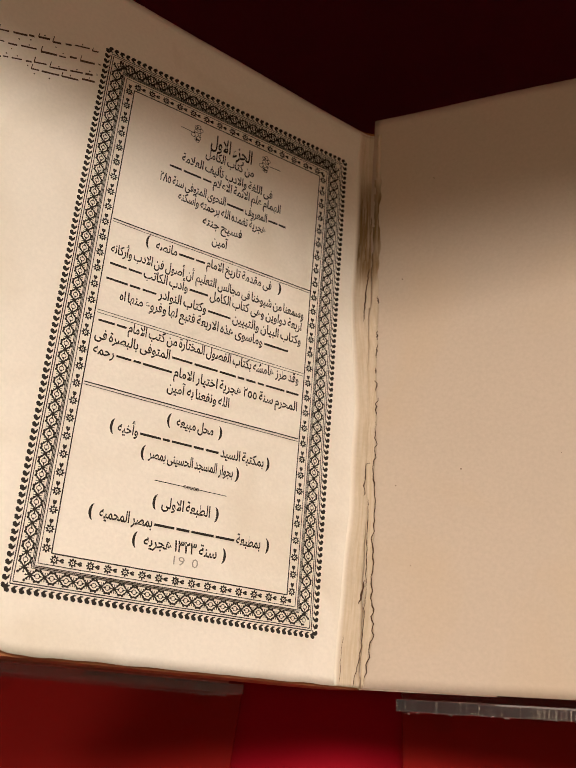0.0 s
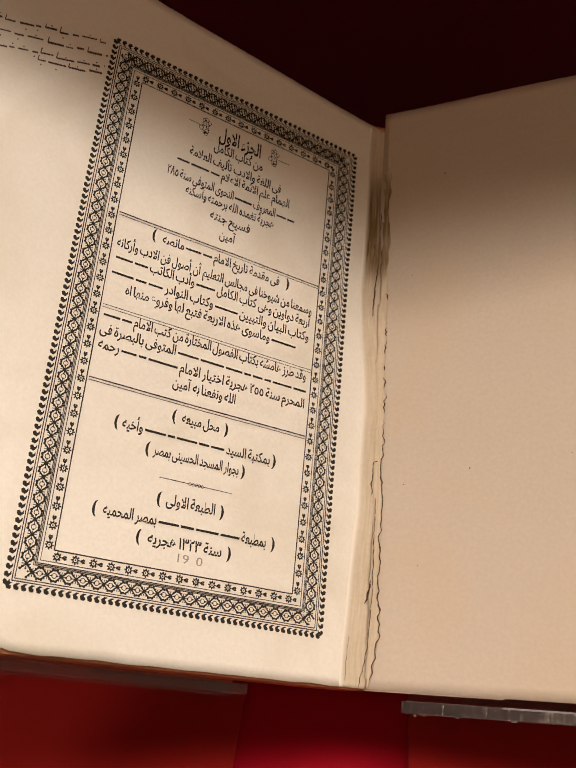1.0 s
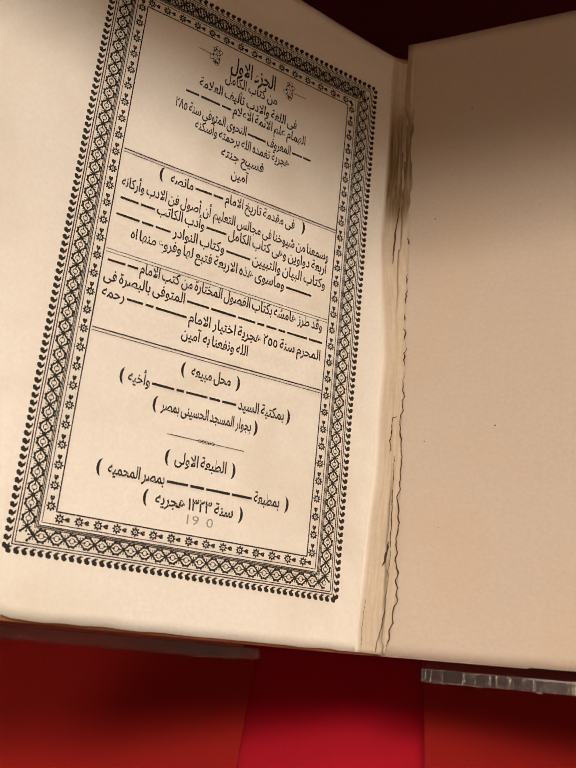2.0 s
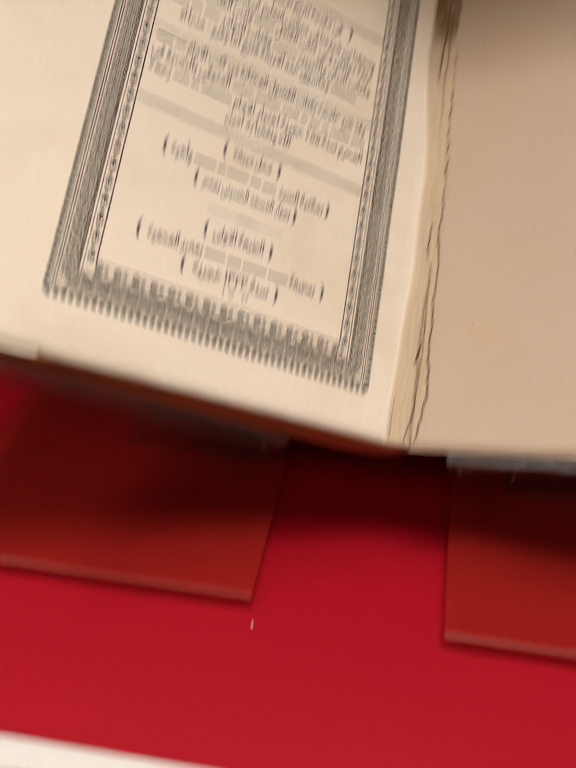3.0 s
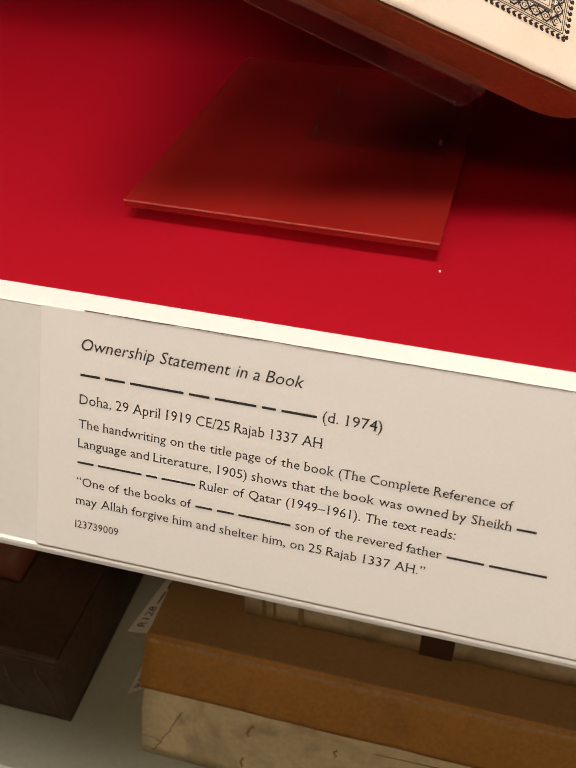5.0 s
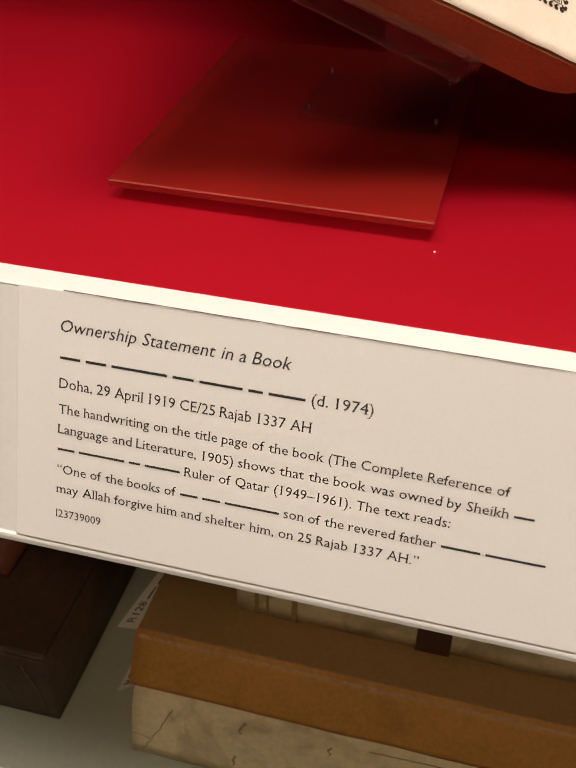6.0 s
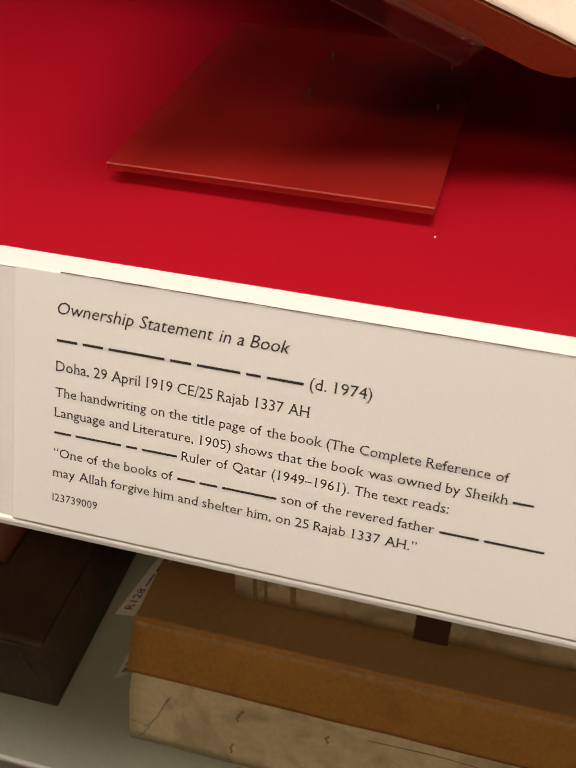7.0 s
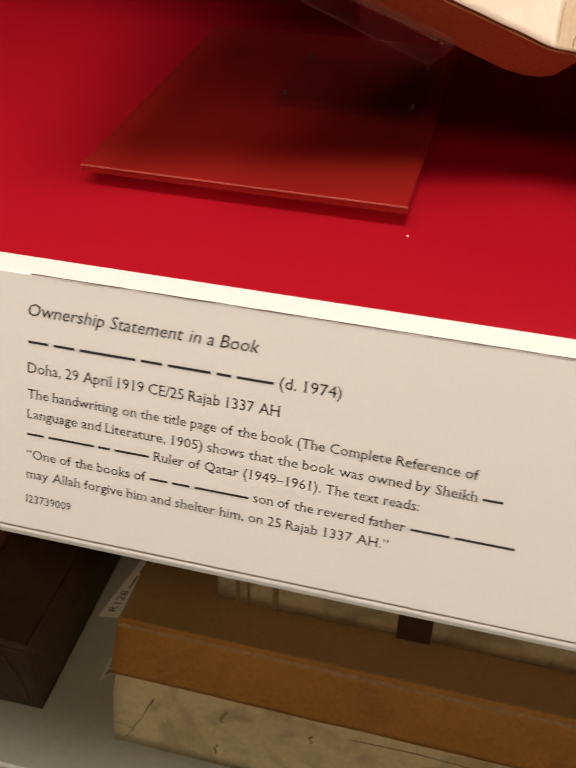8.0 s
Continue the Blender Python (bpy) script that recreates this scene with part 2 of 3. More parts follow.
def stroke(bm, points, width, closed=False):
    """A flat ribbon of ink in the plane z = 0."""
    pts = [Vector((x, y)) for x, y in points]
    n = len(pts)
    left, right = [], []
    for i, p in enumerate(pts):
        a = pts[i - 1] if i or closed else p
        b = pts[(i + 1) % n] if i < n - 1 or closed else p
        d = (b - a).normalized() if (b - a).length > 0 else Vector((1, 0))
        o = Vector((-d.y, d.x)) * (width / 2 if not callable(width) else width(i / max(1, n - 1)) / 2)
        left.append(bm.verts.new((*(p + o), 0)))
        right.append(bm.verts.new((*(p - o), 0)))
    for i in range(n if closed else n - 1):
        j = (i + 1) % n
        bm.faces.new((left[i], right[i], right[j], left[j]))


def disc(bm, x, y, r, n=8, ry=None):
    bm.faces.new([bm.verts.new((x + r * math.cos(2 * math.pi * i / n), y + (ry or r) * math.sin(2 * math.pi * i / n), 0)) for i in range(n)])


def ring(bm, x, y, r, width, n=10):
    stroke(bm, [(x + r * math.cos(2 * math.pi * i / n), y + r * math.sin(2 * math.pi * i / n)) for i in range(n)], width, True)


# joined letter shapes: code of the lone form, and how many forms the letter has
FORMS = {"ا": (0xFE8D, 2), "آ": (0xFE81, 2), "أ": (0xFE83, 2), "إ": (0xFE87, 2), "ئ": (0xFE89, 4), "ء": (0xFE80, 1), "ة": (0xFE93, 2),
         "د": (0xFEA9, 2), "ذ": (0xFEAB, 2), "ر": (0xFEAD, 2), "ز": (0xFEAF, 2), "و": (0xFEED, 2), "ى": (0xFEEF, 2), "ب": (0xFE8F, 4)}
for i, letter in enumerate("تثجحخ"):
    FORMS[letter] = (0xFE95 + 4 * i, 4)
for i, letter in enumerate("سشصضطظعغفقكلمنه"):
    FORMS[letter] = (0xFEB1 + 4 * i, 4)
FORMS["ي"] = (0xFEF1, 4)
LAM_ALEF = {"آ": 0xFEF5, "أ": 0xFEF7, "إ": 0xFEF9, "ا": 0xFEFB}


def shaped(word):
    """An Arabic word as joined letter shapes, in the order in which they stand from left to right."""
    if not any(c in FORMS for c in word):
        return word
    out, joined, i = [], False, 0
    while i < len(word):
        c = word[i]
        if c == "ل" and i + 1 < len(word) and word[i + 1] in LAM_ALEF:
            out.append(chr(LAM_ALEF[word[i + 1]] + (1 if joined else 0)))
            joined, i = False, i + 2
            continue
        code, n = FORMS[c]
        follows = i + 1 < len(word) and word[i + 1] in FORMS and FORMS[word[i + 1]][1] > 1
        if n == 1:
            out.append(chr(code))
            joined = False
        elif n == 2:
            out.append(chr(code + (1 if joined else 0)))
            joined = False
        else:
            out.append(chr(code + (3 if joined and follows else 2 if follows else 1 if joined else 0)))
            joined = follows
        i += 1
    return "".join(reversed(out))


def glyphs(body, shear=0.0, heavy=0.0):
    """The flat mesh of a word in the built-in font, size 1: vertices, faces, left and right end."""
    cu = bpy.data.curves.new("word", "FONT")
    cu.body, cu.shear, cu.resolution_u, cu.offset = body, shear, 2, heavy
    ob = new("word", cu)
    me = bpy.data.meshes.new_from_object(ob.evaluated_get(bpy.context.evaluated_depsgraph_get()))
    vs, fs = [v.co[:2] for v in me.vertices], [tuple(p.vertices) for p in me.polygons]
    bpy.data.objects.remove(ob)
    bpy.data.curves.remove(cu)
    bpy.data.meshes.remove(me)
    xs = [v[0] for v in vs] or [0, 0]
    return vs, fs, min(xs), max(xs)


def serifs(vs, fs):
    """Small feet on every stem end of a word: each short level edge of its outline gets a thin bar."""
    count = Counter(frozenset((f[i], f[i - 1])) for f in fs for i in range(len(f)))
    vs, fs = list(vs), list(fs)
    top = max(v[1] for v in vs)
    for edge in [e for e, n in count.items() if n == 1]:
        a, b = sorted((vs[i] for i in edge))
        if abs(a[1] - b[1]) > 0.004 or not 0.045 < b[0] - a[0] < 0.13:
            continue
        y, foot = a[1], a[1] < 0.12
        x0, x1 = a[0] - 0.055, b[0] + (0.055 if foot or y > 0.6 * top + 0.2 else 0.0)
        n = len(vs)
        vs += [(x0, y), (x1, y), (x1, y + (0.032 if foot else -0.032)), (x0, y + (0.032 if foot else -0.032))]
        fs.append((n, n + 1, n + 2, n + 3) if foot else (n, n + 3, n + 2, n + 1))
    return vs, fs


def written(text, x0, x1, y, size, rtl=False, shear=0.0, heavy=0.0, space=0.28, bar_letter=0.42, feet=False):
    """A line of writing between x0 and x1 on the base line y, in the plane z = 0. A word ~n is a plain bar of n letters."""
    words, wide = [], 0.0
    for word in (reversed(text.split()) if rtl else text.split()):
        if word[0] == "~":
            item = (None, None, 0.0, bar_letter * int(word[1:]))
        else:
            item = glyphs(shaped(word) if rtl else word, shear, heavy)
            if feet:
                item = (*serifs(item[0], item[1]), item[2], item[3])
        if word[0] == "1":
            wide += 0.13
        words.append((item, wide))
        wide += item[3] - item[2] + space
    k = (x1 - x0) / (wide - space)
    bm = bmesh.new()
    for (vs, fs, lo, hi), at in words:
        if vs is None:
            a, b = x0 + k * at, x0 + k * (at + hi)
            bm.faces.new([bm.verts.new((p, y + q * size, 0)) for p, q in ((a, 0.14), (b, 0.14), (b, 0.30), (a, 0.30))])
            continue
        made = [bm.verts.new((x0 + k * (at + vx - lo), y + vy * size, 0)) for vx, vy in vs]
        for f in fs:
            bm.faces.new([made[q] for q in f])
    return bm


# ---------- gallery and display case ----------
def room_box(name, label, material, *b):
    return tagged(mesh_object(name, box(*b), material), label, "structure", kind="structure")


room_box("floor", "dark gallery floor", M_FLOOR, -2.6, 2.6, -3.2, 1.4, -1.15, -1.05)
room_box("ceiling", "dim grey gallery ceiling", M_WALL, -2.6, 2.6, -3.2, 1.4, 2.0, 2.1)
room_box("wall_south", "dim grey gallery wall", M_WALL, -2.6, 2.6, -3.2, -3.1, -1.05, 2.0)
room_box("wall_north", "dim grey gallery wall behind the case", M_WALL, -2.6, 2.6, 1.3, 1.4, -1.05, 2.0)
room_box("wall_west", "dim grey gallery wall", M_WALL, -2.6, -2.5, -3.1, 1.3, -1.05, 2.0)
room_box("wall_east", "dim grey gallery wall", M_WALL, 2.5, 2.6, -3.1, 1.3, -1.05, 2.0)

case = thing("display_case", "museum display case with red shelf and maroon back panel", "display case", kind="structure")
part("shelf_board", box(-0.9, 1.1, 0.2252, 0.86, -0.018, 0.0, 0.001), M_RED, case, "glossy red painted shelf board")
part("back_panel", box(-0.9, 1.1, 0.862, 0.88, -0.40, 1.1), M_MAROON, case, "dark maroon back panel")
part("side_panel", box(-0.92, -0.902, 0.18, 0.88, -0.40, 1.1), M_MAROON, case)
part("side_panel", box(1.102, 1.12, 0.18, 0.88, -0.40, 1.1), M_MAROON, case)
part("top_panel", box(-0.92, 1.12, 0.18, 0.88, 1.102, 1.12), M_MAROON, case)
part("lower_deck", box(-0.9, 1.1, 0.2225, 0.86, -0.372, -0.352, 0.0015), M_DECK, case, "grey-green lower deck board")
part("deck_trim", box(-0.9, 1.1, 0.2195, 0.2222, -0.3545, -0.3512, 0.0006), M_RAIL, case, "pale metal trim along the lower deck")
# unseen red board, added to darken the page tops and bounce red
part("shade_board", box(-0.9, 1.1, 0.388, 0.86, 0.425, 0.443, 0.001), M_RED, case, "unseen board added to shade the head of the book")
part("plinth", box(-0.9, 1.1, 0.235, 0.86, -1.05, -0.374), M_MAROON, case)

# label rail: flat top strip, sloping front, small lip at the foot
RX0, RX1 = -0.55, 0.75
rail = thing("label_rail", "cream lacquered sloping label rail along the shelf front", "label rail")
part("top_strip", prism([(0.2248, 0.0), (0.2248, 0.0132), (0.2238, 0.0142), (0.2135, 0.0142), (0.2126, 0.0136), (0.2150, 0.0100), (0.2210, 0.0100), (0.2218, 0.0)], RX0, RX1), M_RAIL, rail, "bright flat top strip")
part("sloping_face", prism([(0.2124, 0.0133), (0.1795, -0.0776), (0.1826, -0.0776), (0.2148, 0.0098)], RX0, RX1), M_RAIL, rail)
part("foot_lip", prism([(0.1790, -0.0780), (0.1782, -0.0784), (0.1778, -0.0795), (0.1777, -0.0812), (0.1781, -0.0818), (0.1822, -0.0818), (0.1826, -0.0780)], RX0, RX1), M_RAIL, rail, "rounded lip along the foot")

# the label card on the rail's slope
LTOP, LDIR = Vector((0, 0.2127, 0.0149)), Vector((0, -0.3390, -0.9408))
LNORM = Vector((0, -0.9408, 0.3390))


def on_label(x, d, h):
    return Vector((x, 0, 0)) + LTOP + LDIR * d + LNORM * h


card = thing("label_card", "grey-white printed museum label card fixed to the rail", "label")
body = box(-0.0362, 0.392, 0.0002, 0.0985, 0.0, 0.0014, 0.0004)
part("card_sheet", mapped(body, on_label), M_CARD, card)
# shaded gap between top strip and card, drawn as a dark line
bm = bmesh.new()
stroke(bm, [(x, 0.0001 + 0.0001 * noise.noise((x * 90, 0, 3))) for x in steps(-0.0187, 0.39, 120)], lambda q: 0.0004 + 0.0002 * noise.noise((q * 60, 3, 0)))
part("gap_line", mapped(bm, lambda x, d, h: on_label(x, -0.0001 + d, 0.0017)), M_CRACK, card, "dark line drawn for the shaded gap above the card")
LINES = [
    ("Ownership Statement in a Book", 0.0645, 0.0155, 0.0066, 0.22),
    ("~3 ~3 ~8 ~3 ~6 ~2 ~5 (d. 1974)", 0.0938, 0.0264, 0.0058, 0),
    ("Doha, 29 April 1919 CE/25 Rajab 1337 AH", 0.0734, 0.0366, 0.0057, 0),
    ("The handwriting on the title page of the book (The Complete Reference of", 0.1422, 0.0463, 0.0052, 0),
    ("Language and Literature, 1905) shows that the book was owned by Sheikh ~3", 0.1516, 0.0541, 0.0052, 0),
    ("~3 ~8 ~2 ~6 Ruler of Qatar (1949\u20131961). The text reads:", 0.1247, 0.0615, 0.0052, 0),
    ("\u201cOne of the books of ~3 ~3 ~9 son of the revered father ~6 ~9", 0.1580, 0.0700, 0.0052, 0),
    ("may Allah forgive him and shelter him, on 25 Rajab 1337 AH.\u201d", 0.1162, 0.0779, 0.0052, 0),
    ("I23739009", -0.0016, 0.0880, 0.0046, 0),
]
for text, right, base, size, slant in LINES:
    bm = written(text, -0.0195, right, -base + 0.0005, size, shear=slant, space=0.33, heavy=0.0, feet=not slant)
    part("printed_line", mapped(bm, lambda x, y, z: on_label(x, -y, 0.00155)), M_PRINT, card, "black printed lettering")["kind"] = "stuff"
# the far column of the card: unread lines as bars
for base, left in ((0.0160, 0.27), (0.0270, 0.25), (0.0372, 0.26), (0.0515, 0.2019), (0.0625, 0.1966), (0.0710, 0.255), (0.0802, 0.1983), (0.0890, 0.345)):
    bm = bmesh.new()
    x = left
    while x < 0.366:
        w = random.uniform(0.005, 0.016)
        bm.faces.new([bm.verts.new((p, -base + q, 0)) for p, q in ((x, 0.0004), (min(0.37, x + w), 0.0004), (min(0.37, x + w), 0.0020), (x, 0.0020))])
        x += w + 0.0022
    part("printed_line", mapped(bm, lambda a, b, c: on_label(a, -b, 0.00155)), M_PRINT, card, "black printed lettering")["kind"] = "stuff"

# ---------- the open book ----------
O = Vector((0.0260, 0.3091, 0.1395))
U, V, N = Vector((0.8192, 0.3573, -0.4486)), Vector((0.0141, 0.7694, 0.6386)), Vector((0.5733, -0.5295, 0.6253))
G = Vector((0.1504, 0.3476, 0.0626))
V2 = Vector((0, 0.7695, 0.6387))
N0 = Vector((1, 0, 0)).cross(V2)


def cover_place(s, w, h):
    """The front cover and its endpaper: tilted 17.7 degrees at the foot, 22 at the head."""
    th = radians(17.7 + 4.3 * min(1.0, max(0.0, w / 0.28)))
    across = Vector((math.cos(th), 0, 0)) + N0 * math.sin(th)
    return G + across * s + V2 * w + across.cross(V2) * h


FW, FH = 0.1306, 0.2345


def left_leaf(u, v, h):
    lift = 0.0023 * (2 * v / FH - 1) * (1 - 2 * u / FW) if u > -0.08 else 0
    k = max(0.0, (u - 0.1425) / 0.0092)
    lift += 0.0035 * k * k * (3 - 2 * min(1, k))
    lift += 0.0006 * noise.noise((u * 22, v * 22, 3.0))
    return O + U * u + V * v + N * (h + lift)


def right_leaf(s, w, h):
    return cover_place(s, w, h + 0.0005 * noise.noise((s * 20, w * 20, 8.0)))


def skew(u, v):
    """The lower edge of the block runs a little askew to the printed frame."""
    return v - (0.13 - u) * 0.025 if v < 0 else v


book = thing("open_book", "old open book with ornamented title page on acrylic stands", "book")
# text block and covers: profile across the left half, drawn along the spine
prof = [(-0.0530, -0.0014), (0.000, -0.0014), (0.060, -0.0014), (0.100, -0.0014), (0.128, -0.0014), (0.142, -0.0014), (0.1505, -0.0014), (0.1545, -0.0055), (0.1550, -0.0105), (0.1520, -0.0155), (0.146, -0.0195), (0.137, -0.0215), (0.060, -0.0215), (-0.0530, -0.0215)]
bm = prism(prof, -0.0195, 0.2590, "y", 8)
part("text_block", mapped(bm, lambda u, v, h: left_leaf(u, skew(u, v), h) if h > -0.01 else O + U * u + V * skew(u, v) + N * h), M_EDGES, book, "brown-stained page edges of the thick text block")
bm = box(-0.058, 0.106, -0.0205, 0.264, -0.0238, -0.0217, 0.0009)
part("back_cover", mapped(bm, lambda u, v, h: O + U * u + V * skew(u, v) + N * h), M_LEATHER, book, "red-brown leather back cover")


def bottom_edge(u):
    return -0.0187 - (0.13 - u) * 0.025 + 0.0005 * noise.noise((u * 90, 0, 0)) + (0.0009 if u < 0.004 else 0)


def top_edge(u):
    return 0.2650 - max(0.0, u) * 0.055


us = [-0.052 + 0.2035 * i / 70 for i in range(71)]
tv = steps(0, 1, 70)
bm = sheet(lambda u, q, h: left_leaf(u, bottom_edge(u) + (top_edge(u) - bottom_edge(u)) * q, h), us, tv, 0.00025)
page = part("title_page", bm, M_PAPER, book, "cream title page with a printed ornamental frame", True)
bm = sheet(lambda u, q, h: left_leaf(u, -0.0196 - (0.13 - u) * 0.025 + 0.0006 * noise.noise((u * 140, 5, 0)) + 0.02 * q, h - 0.0005), us[:20], steps(0, 1, 4), 0.0002)
part("under_leaf", bm, M_PAPER, book, "leaf showing below the title page")
ww = steps(-0.0008, 0.2835, 60)
bm = sheet(right_leaf, steps(-0.0015, 0.205, 50), ww, 0.0004)
endpaper = part("endpaper", bm, M_ENDPAPER, book, "plain tan endpaper", True)
bm = sheet(lambda s, w, h: cover_place(s, w, h - 0.0012), steps(0.002, 0.207, 6), steps(0.0004, 0.2826, 30), 0.0046)
bmesh.ops.bevel(bm, geom=[e for e in bm.edges if e.calc_face_angle(0) > 0.6], offset=0.0010, segments=2, affect="EDGES")
part("front_cover", bm, M_LEATHER, book, "red-brown leather front cover")


bm = box(0.003, 0.060, -0.0012, 0.0002, -0.0016, -0.0006, 0.0002)
part("leaf_edge", mapped(bm, lambda s, w, h: right_leaf(s, w + 0.0003 * noise.noise((s * 300, 1, 1)), h)), M_PAPER, book, "ragged cream leaf edge under the endpaper")


# hinge strip in the gutter with a torn edge
def torn(w):
    return 0.0087 - 0.022 * max(0.0, w) + 0.0014 * noise.noise((w * 60, 2, 0)) + 0.0008 * noise.noise((w * 210, 7, 0)) - 0.0034 * max(0.0, 1 - max(0.0, w) / 0.022) ** 1.5


def strip_left(w):
    return -0.0106 + 0.0028 * min(1.0, max(0.0, (w - 0.015) / 0.06)) - 0.0052 * min(1.0, max(0.0, (w - 0.12) / 0.06)) + 0.0009 * noise.noise((w * 25, 11, 0))


def strip_place(q, w, h):
    s = strip_left(w) + (torn(w) - strip_left(w)) * q
    hump = 0.0012 * math.sin(min(1.0, max(0.0, (s + 0.009) / 0.012)) * math.pi)
    if s < 0:
        base = left_leaf(0.1517 + s, w - 0.0178, 0.0)
        return base + N * (h + 0.00025 + hump * 0.3)
    return right_leaf(s, w, h + 0.00055 + hump * 0.3)


bm = sheet(strip_place, steps(0, 1, 14), steps(-0.0006, 0.2740, 160), 0.0001)
lay = bm.loops.layers.uv.new("UVMap")
for f in bm.faces:
    for c in f.loops:
        p = c.vert.co
        w = (p - G).dot(V2)
        s = (p - O).dot(U) - 0.1517
        if s > -0.001:
            s = max(s, (p - G).dot((cover_place(1, w, 0) - cover_place(0, w, 0))))
        c[lay].uv = ((s - strip_left(w)) * 100, w * 100)
hinge = part("hinge_strip", bm, M_HINGE, book, "worn brown paper strip along the gutter", True)


def gutter_line(points, width, rough=0.0005):
    """A ragged crack along the gutter through a few (s, w) turns."""
    bm = bmesh.new()
    fine = []
    for (s0, w0), (s1, w1) in zip(points, points[1:]):
        n = max(2, int(abs(w1 - w0) / 0.0012))
        for i in range(n):
            q = i / n
            fine.append((s0 + (s1 - s0) * q + rough * noise.noise((w0 * 300 + q * n * 0.35, 4, 1)) + rough * 0.6 * noise.noise((w0 * 900 + q * n * 0.9, 2, 6)), w0 + (w1 - w0) * q))
    fine.append(points[-1])
    stroke(bm, fine, lambda q: width * (0.5 + 0.5 * abs(noise.noise((q * 23, 1, 5))) * 2.0) * (1 if 0.03 < q < 0.97 else 0.3))
    return bm


def in_gutter(s, w, h):
    if s < 0:
        return left_leaf(0.1517 + s, w - 0.0178, 0) + N * 0.0018
    return right_leaf(s, w, 0.0016)


for pts, wd in (([(-0.0026, 0.2747), (-0.0016, 0.2305), (-0.0014, 0.2069), (-0.0018, 0.1950), (-0.0024, 0.1940), (-0.0042, 0.1935)], 0.00042),
                ([(-0.0052, 0.1954), (-0.0061, 0.1823), (-0.0064, 0.1669)], 0.0007),
                ([(0.0000, 0.0409), (-0.0008, 0.0319), (-0.0014, 0.0160), (-0.0030, 0.0060), (-0.0040, -0.0004)], 0.00040),
                ([(-0.0012, 0.0440), (-0.0017, 0.0400), (-0.0026, 0.0355), (-0.0034, 0.0335)], 0.0009),
                ([(-0.0086, 0.0200), (-0.0092, 0.0090), (-0.0090, 0.0010)], 0.00025),
                ([(-0.0005, 0.0969), (-0.0026, 0.0960), (-0.0030, 0.0809)], 0.0005),
                ([(-0.0010, 0.0800), (-0.0004, 0.0410)], 0.0005)):
    part("crack", mapped(gutter_line(pts, wd), in_gutter), M_CRACK, hinge, "dark split in the worn gutter paper")
rng = random.Random(5)
for i in range(6):
    s0, w0 = (-0.0106, -0.0098, -0.0084, -0.0068, -0.0048, -0.0026)[i], rng.uniform(0.188, 0.205)
    part("stain_streak", mapped(gutter_line([(s0, rng.uniform(0.222, 0.236)), (s0 + rng.uniform(-0.0006, 0.0006), 0.212), (s0 - 0.0004, w0)], rng.uniform(0.0003, 0.0007)), lambda a, b, c: in_gutter(a, b, c) - N * 0.0006), M_STAIN, hinge, "brown glue streak")
# ragged torn edge; the thin shadow beside it is drawn as dark dashes
for hi, lo in ((0.180, 0.176), (0.162, 0.157), (0.155, 0.148), (0.143, 0.140), (0.137, 0.131), (0.128, 0.119), (0.116, -0.0004)):
    bm = gutter_line([(torn(w) - 0.0001, w) for w in steps(hi, lo, max(3, int((hi - lo) / 0.003)))], 0.00068, 0.0011)
    part("torn_edge_line", mapped(bm, lambda s, w, h: right_leaf(s, w, 0.0011)), M_CRACK, hinge, "torn edge of the strip, its thin shadow drawn dark")
for s, w, r in ((0.0455, 0.0925, 0.00035), (0.0164, 0.086, 0.0003), (0.031, 0.242, 0.0003), (0.0165, 0.188, 0.0003), (0.024, 0.0505, 0.00025), (0.088, 0.098, 0.0002)):
    bm = bmesh.new()
    disc(bm, s, w, r, 7)
    part("spot", mapped(bm, lambda a, b, c: right_leaf(a, b, 0.0003)), M_CRACK, endpaper, "small dark foxing spot")


def on_page(u, v, h):
    """Ink on the title page, with the slight raggedness of old type."""
    return left_leaf(u + 0.00011 * noise.noise((u * 1500, v * 1500, 1)), v + 0.00011 * noise.noise((u * 1500, v * 1500, 9)), 0.00018)


